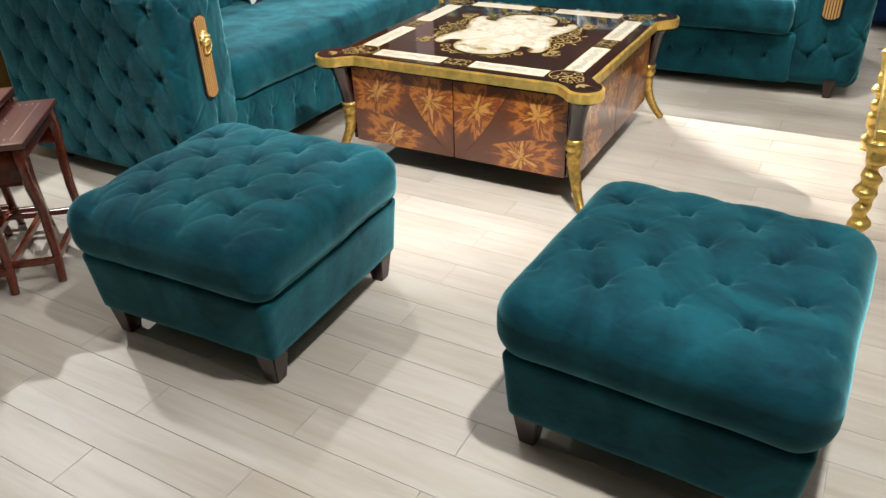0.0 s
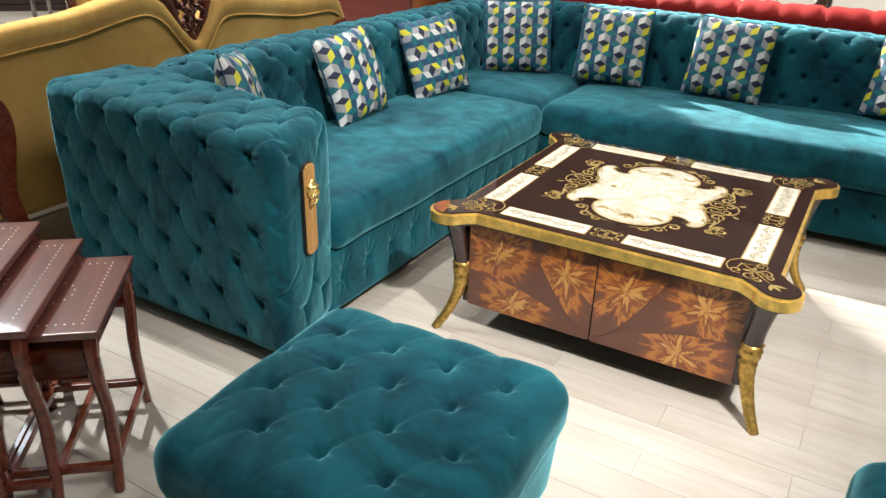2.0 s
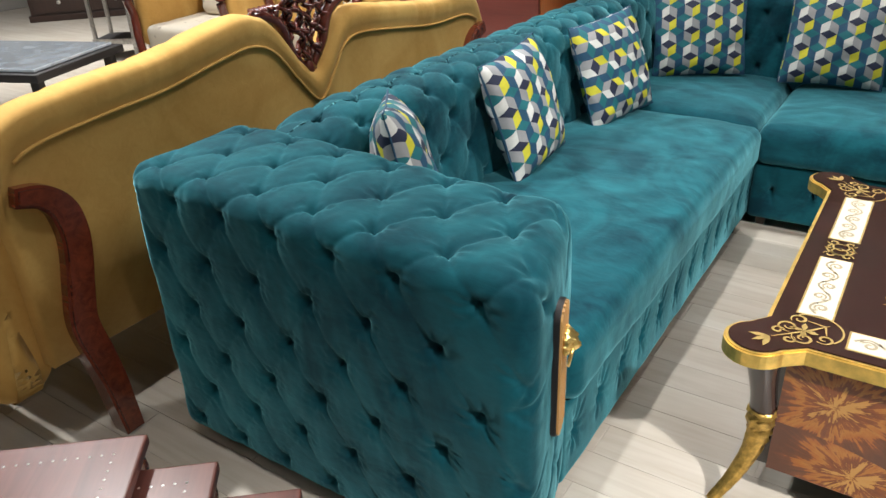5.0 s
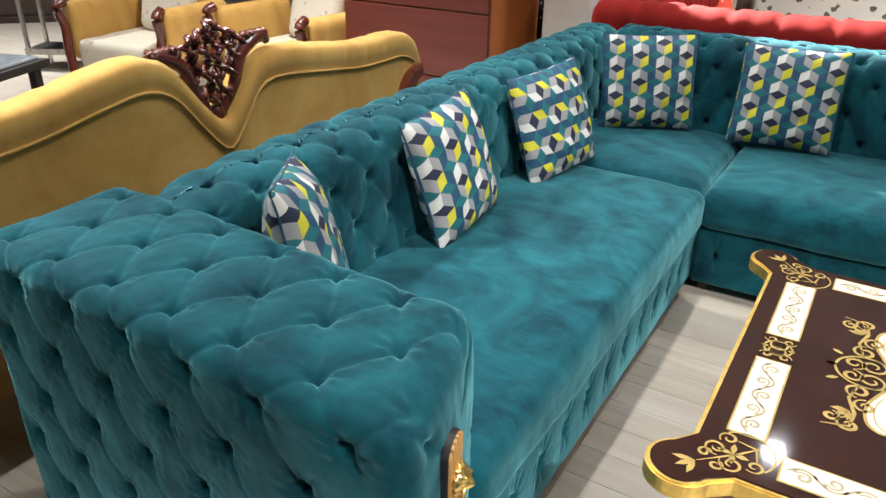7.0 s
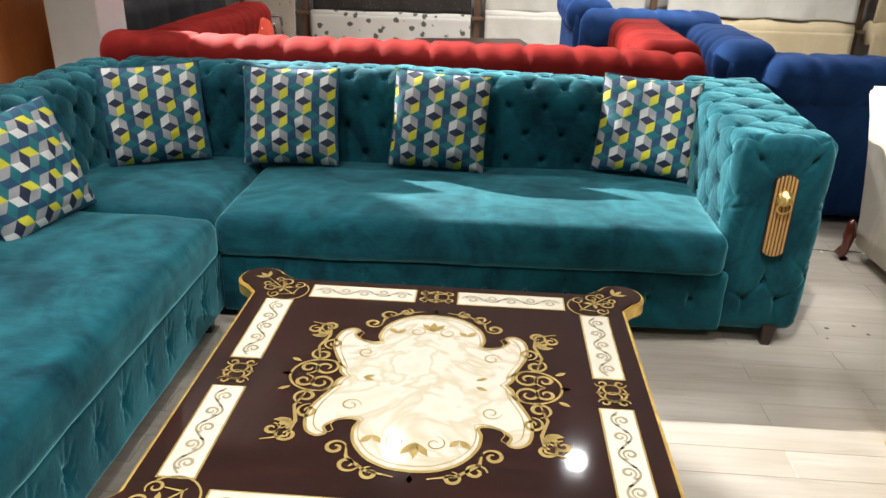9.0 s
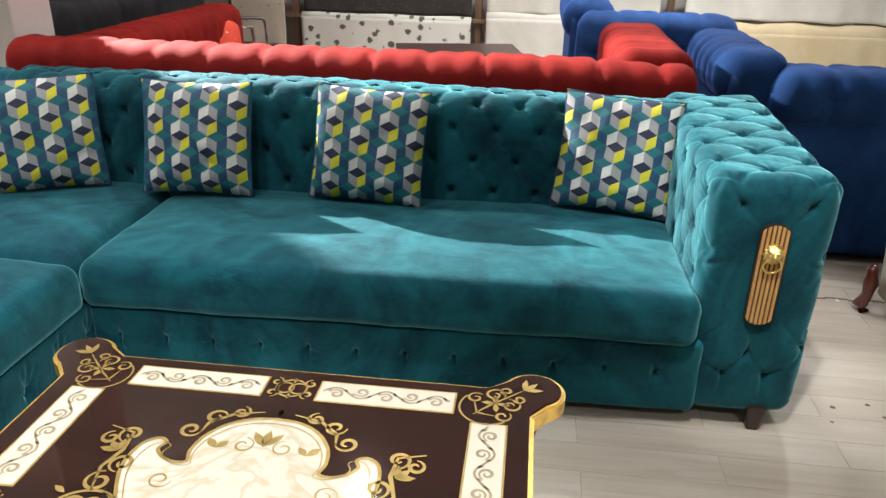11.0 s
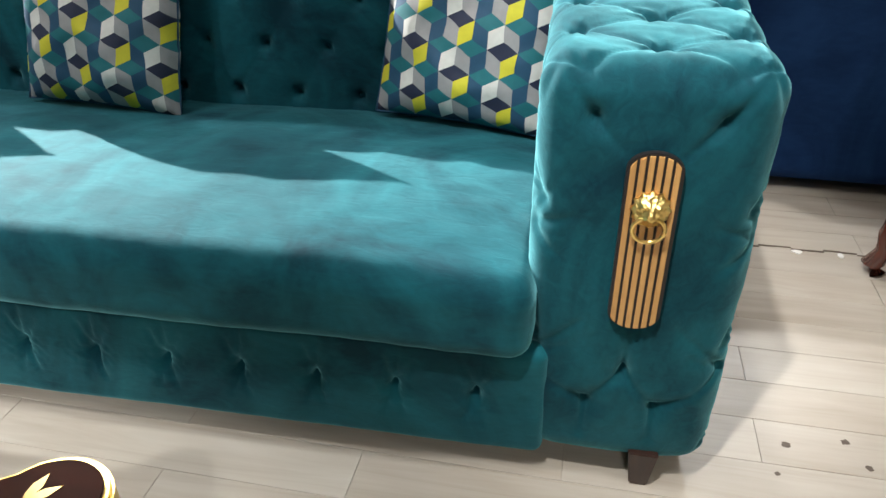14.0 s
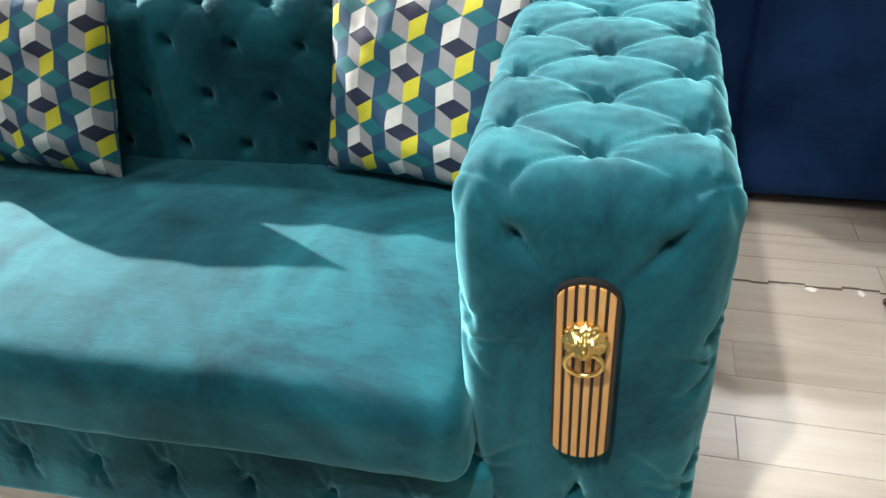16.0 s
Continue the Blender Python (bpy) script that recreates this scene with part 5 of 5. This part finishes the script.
CHROME = plain("brushed_steel", (0.62, 0.62, 0.60), 0.25, 0.9, 0.1, 40.0)
chair = thing("visitor_chair", pose(-1.45, 7.95, 0, 0, 0, 10), "charcoal visitor chair with a bent steel frame", "chair")
for name, lo, hi in (("seat", (-0.24, -0.24, 0.42), (0.20, 0.24, 0.49)), ("backrest", (-0.30, -0.24, 0.52), (-0.22, 0.24, 1.02))):
    p, n, f = rbox(lo, hi, 0.03, 0.04)
    put(name, mesh_from(name, p, f, DARKGREY), chair, "charcoal fabric pad")
for y in (-0.27, 0.27):
    pts = curve_points([(-0.26, y, 0.90), (-0.25, y, 0.70), (-0.18, y, 0.665), (0.18, y, 0.67), (0.245, y, 0.62), (0.25, y, 0.30), (0.25, y, 0.05), (0.20, y, 0.014), (-0.24, y, 0.014)], 5)
    part("frame", sweep(pts, 0.013, 8), CHROME, chair, "bent steel arm and runner", True)
part("crossbar", sweep([(0.1, -0.27, 0.41), (0.1, 0.27, 0.41)], 0.011, 8), CHROME, chair)

# fabric racks along the far wall
RACKWOOD = wood("rack_timber", (0.10, 0.055, 0.03), (0.20, 0.12, 0.07), 0.5, 2, 0.0)
rack = thing("fabric_rack", pose(0, 9.05, 0), "timber display rack with horizontal rods for cloth rolls", "rack")
for x in (-1.85, -1.42, -1.23, 0.47, 2.15, 4.06, 5.6):
    part("post", moved(rounded((0.06, 0.06, 2.2), 0.005), x, 0, 1.1), RACKWOOD, rack)
for z in (0.18, 0.62, 1.1, 1.6):
    part("rod", moved(rounded((7.5, 0.035, 0.035), 0.01), 1.88, -0.05, z), RACKWOOD, rack)


def cloth(x0, x1, z0, z1, material, label, roll=0.07, y=8.96):
    """A length of cloth hanging down from its roll on a rod."""
    e = thing("cloth_roll", pose((x0 + x1) / 2, y, 0), label, "fabric roll", "cloth rolls on the rack")
    w = (x1 - x0) / 2
    pts = [(-w + 2 * w * k / 12, 0, z1 + 0.004 * math.sin(k * 1.3)) for k in range(13)]
    part("roll", sweep(pts, roll, 18), material, e, "", True)
    nx, nz = 40, 14
    v, f = [], []
    for i in range(nx + 1):
        for j in range(nz + 1):
            x, t = -w + 2 * w * i / nx, j / nz
            fold = 0.014 * math.sin(x * 11 + t * 1.5) * (0.3 + 0.7 * t) + 0.008 * math.sin(x * 29)
            v.append((x, -roll - 0.004 + fold * t, z1 - (z1 - z0) * t + 0.006 * math.sin(x * 13) * t))
    for i in range(nx):
        for j in range(nz):
            a = i * (nz + 1) + j
            f.append((a, a + 1, a + nz + 2, a + nz + 1))
    ob = put("drop", mesh_from("drop", v, f, material), e)
    mod = ob.modifiers.new("thickness", "SOLIDIFY")
    mod.thickness = 0.003
    return e


BEIGE = velvet("beige_cloth", (0.55, 0.44, 0.27), (0.66, 0.55, 0.36), 0.1, (1, 0.95, 0.8), 3.0)
OFFWHITE = velvet("offwhite_cloth", (0.60, 0.57, 0.50), (0.70, 0.67, 0.60), 0.1, (1, 1, 0.95), 3.0)
LATTICE = patterned("dark_lattice_cloth", (0.030, 0.024, 0.020), (0.10, 0.085, 0.07), 30.0, 0.38, 0.48)
cloth(-1.15, 0.41, 0.20, 0.625, WHITE_FLORAL, "white cotton with small dark flowers hanging from a rod", 0.035)
cloth(-1.13, 0.41, 0.66, 1.12, LATTICE, "dark brown lattice-patterned cloth hanging from a rod", 0.04, 9.02)
cloth(0.55, 2.05, 0.20, 0.665, OFFWHITE, "off-white brocade hanging from a rod", 0.045)
cloth(0.55, 2.05, 0.70, 1.16, OFFWHITE, "off-white brocade hanging from a rod", 0.06, 9.02)
cloth(2.25, 3.98, 0.25, 0.62, BEIGE, "beige upholstery cloth hanging from a thick roll", 0.10)
cloth(2.25, 3.98, 0.72, 1.05, OFFWHITE, "cream upholstery cloth hanging from a thick roll", 0.10, 9.0)
cloth(4.14, 5.5, 0.25, 0.62, BEIGE, "beige upholstery cloth hanging from a thick roll", 0.11)
cloth(-1.80, -1.30, 0.35, 0.76, CREAM_FLORAL, "tan leaf-patterned cloth hanging from a rod", 0.04)
cloth(4.14, 5.5, 0.72, 1.05, BEIGE, "beige upholstery cloth hanging from a thick roll", 0.10, 9.0)


def armchair(m, label):
    e = thing("carved_armchair", m, label, "armchair", "carved armchairs")
    p, n, f = rbox((-0.33, -0.33, 0.24), (0.33, 0.30, 0.46), 0.05, 0.03)
    put("seat_cushion", mesh_from("seat_cushion", p + n * ripple(p, 6.0, 0.006)[:, None], f, CREAM_FLORAL), e, "cream floral brocade seat cushion")
    p, n, f = rbox((-0.36, 0.28, 0.28), (0.36, 0.42, 1.08), (0.12, 0.06, 0.14), 0.03)
    p[:, 1] += 0.12 * np.clip((p[:, 2] - 0.4) / 0.7, 0, 1)
    put("backrest", mesh_from("backrest", p, f, MUSTARD), e, "mustard velvet back")
    for s in (1, -1):
        p, n, f = rbox((s * 0.40 - 0.06, -0.28, 0.30), (s * 0.40 + 0.06, 0.36, 0.70), (0.05, 0.06, 0.06), 0.03)
        put("arm_pad", mesh_from("arm_pad", p, f, MUSTARD), e)
        pts = curve_points([(s * 0.42, -0.28, 0.70), (s * 0.43, -0.34, 0.66), (s * 0.42, -0.31, 0.52), (s * 0.39, -0.34, 0.38), (s * 0.36, -0.36, 0.24), (s * 0.38, -0.40, 0.10), (s * 0.39, -0.36, 0.0)], 6)
        part("front_leg", sweep(pts, 0.032, 10), CARVED, e, "carved dark wooden arm front and leg", True)
        part("rear_leg", sweep([(s * 0.34, 0.40, 0.40), (s * 0.34, 0.44, 0.2), (s * 0.34, 0.50, 0.0)], [0.03, 0.028, 0.022], 8), CARVED, e, "", True)
    soft = rbox((-0.22, 0.12, 0.46), (0.22, 0.28, 0.86), (0.08, 0.07, 0.08), 0.03)
    q = soft[0].copy()
    q[:, 1] += 0.12 * np.clip((q[:, 2] - 0.46) / 0.4, 0, 1)
    put("bolster", mesh_from("bolster", q, soft[2], CREAM_FLORAL), e, "cream floral back cushion")
    return e


armchair(pose(-4.38, 4.68, 0, 0, 0, 8), "mustard velvet armchair with carved dark wood and brocade cushion")
armchair(pose(-3.37, 5.05, 0, 0, 0, -4), "mustard velvet armchair with carved wood beside the brown cabinet")
dresser = thing("dresser", pose(-8.0, 6.0, 0, 0, 0, 48), "dark espresso chest of drawers with small round knobs", "dresser")
part("carcass", moved(rounded((1.25, 0.5, 1.0), 0.01), 0, 0.25, 0.54), LEGWOOD, dresser)
part("base", moved(rounded((1.3, 0.54, 0.07), 0.01), 0, 0.25, 0.035), LEGWOOD, dresser)
for k in range(4):
    d = part("drawer", moved(rounded((1.16, 0.03, 0.215), 0.008), 0, -0.005, 0.20 + 0.235 * k), LEGWOOD, dresser)
    for x in (-0.3, 0.3):
        bm = bmesh.new()
        bmesh.ops.create_uvsphere(bm, u_segments=10, v_segments=8, radius=0.022)
        part("knob", moved(bm, x, -0.04, 0.20 + 0.235 * k), STUD, d, "round pale knob", True)
SILVER = plain("antique_silver", (0.45, 0.44, 0.42), 0.35, 0.9, 0.3, 40.0)
stand = thing("shelf_stand", pose(-5.88, 4.93, 0, 0, 0, 30), "slim dark shelf stand with patterned silver edges", "shelf")
for x in (-0.17, 0.17):
    for y in (-0.15, 0.15):
        part("post", moved(rounded((0.03, 0.03, 1.2), 0.004), x, y, 0.6), SILVER, stand)
for z in (0.16, 0.62, 1.1):
    part("shelf", moved(rounded((0.38, 0.34, 0.03), 0.004), 0, 0, z), BLACK, stand)
    part("fretwork", moved(rounded((0.38, 0.012, 0.05), 0.003), 0, -0.172, z), SILVER, stand)
GLASS = plain("glossy_grey_glass", (0.46, 0.51, 0.56), 0.10, 0.0, 0.3, 9.0, 40.0, 0.3, 1.0)
low = thing("glass_table", pose(-4.95, 3.40, 0, 0, 0, 20), "low table with glossy crackled glass top and dark frame", "coffee table")
part("glass_top", moved(rounded((1.15, 0.75, 0.02), 0.005), 0, 0, 0.42), GLASS, low, "crackled glossy glass")
part("frame", moved(rounded((1.25, 0.85, 0.05), 0.01), 0, 0, 0.382), BLACK, low)
for x in (-0.55, 0.55):
    for y in (-0.35, 0.35):
        part("leg", moved(rounded((0.06, 0.06, 0.36), 0.01), x, y, 0.18), BLACK, low)

RUG = plain("blue_grey_pile", (0.055, 0.085, 0.13), 0.85, 0, 0.35, 6.0, 260.0, 0.4)
rug = thing("rug", pose(-3.35, 1.75, 0), "blue-grey rug with a pale woven border", "rug")
part("border", moved(rounded((2.44, 2.24, 0.008), 0.002, 1), 0, 0, 0.004), OFFWHITE, rug, "pale woven border")
part("field", moved(rounded((2.30, 2.10, 0.012), 0.003, 1), 0, 0, 0.006), RUG, rug, "blue-grey pile field")

# ---- floor planks ----
PITCH, LENGTH = 0.1255, 0.785


def plank_mesh(l):
    bm = rounded((l - 0.0010, PITCH - 0.0010, 0.008), 0.0006, 1)
    me = bpy.data.meshes.new("plank")
    bm.to_mesh(me)
    bm.free()
    me.materials.append(PLANK)
    return me


PLANK_MESH = plank_mesh(LENGTH)
rest_v, rest_f = [], []
rnd = random.Random(4)
for r in range(int((Y0 - 4.145) / PITCH) - 1, int((Y1 - 4.145) / PITCH) + 2):
    y = 4.145 + (r + 0.5) * PITCH
    shift = (0.0 if r % 2 else 0.5) * LENGTH + rnd.uniform(-0.012, 0.012)
    for k in range(-14, 9):
        x = 0.04 + shift + (k + 0.5) * LENGTH
        if not (X0 - 0.4 < x < X1 + 0.4 and Y0 - 0.1 < y < Y1 + 0.1):
            continue
        if -1.3 < x < 2.7 and 0.55 < y < 5.2:
            put("plank", PLANK_MESH, floor, "", Matrix.Translation((x, y, -0.004)))
        else:
            b, hx, hy = len(rest_v), LENGTH / 2 - 0.0010, PITCH / 2 - 0.0010
            rest_v += [(x - hx, y - hy, 0), (x + hx, y - hy, 0), (x + hx, y + hy, 0), (x - hx, y + hy, 0), (x - hx, y - hy, -0.008), (x + hx, y - hy, -0.008), (x + hx, y + hy, -0.008), (x - hx, y + hy, -0.008)]
            rest_f += [(b, b + 1, b + 2, b + 3), (b, b + 4, b + 5, b + 1), (b + 1, b + 5, b + 6, b + 2), (b + 2, b + 6, b + 7, b + 3), (b + 3, b + 7, b + 4, b)]
tagged(put("planking", mesh_from("planking", rest_v, rest_f, PLANK, False), floor, "washed-oak planks farther off"), kind="stuff")


# ---- dried drips on the floor beside the tufted arm ----
DRIP = plain("dried_drip", (0.10, 0.075, 0.055), 0.6)
for x, y, r in ((2.05, 4.205, 0.010), (2.20, 4.17, 0.008), (2.17, 4.235, 0.009), (2.02, 4.12, 0.006)):
    bm = bmesh.new()
    bm.faces.new([bm.verts.new((x + r * math.cos(a) * rnd.uniform(0.7, 1.15), y + r * math.sin(a) * rnd.uniform(0.7, 1.15), 0.0006)) for a in [2 * math.pi * k / 14 for k in range(14)]])
    part("drip", bm, DRIP, floor, "small dark dried drip")

# ---- broken edge of the flooring in front of the blue sofa ----
gap = bmesh.new()
for k in range(26):
    x = 1.96 + 0.045 * k
    a, b = 0.002 + 0.002 * rnd.random(), 0.001 + 0.004 * rnd.random()
    join_bm(gap, moved(rounded((0.046, a + b, 0.003), 0.0008, 1), x, 5.03 + 0.006 * math.sin(k * 1.7), 0.0012))
tagged(part("floor_gap", gap, DRIP, floor, "dark ragged gap between floor sections"), kind="stuff")
for x, w in ((2.22, 0.025), (2.34, 0.014), (2.55, 0.03)):
    chip = slab([(x + w * (0.5 + 0.2 * rnd.random()) * math.cos(a), 5.012 + 0.012 * math.sin(a) * rnd.uniform(0.6, 1.2)) for a in [2 * math.pi * k / 9 for k in range(9)]], 0.0004, 0.004)
    part("chip", chip, PLASTER, floor, "pale chip of filler beside the gap")
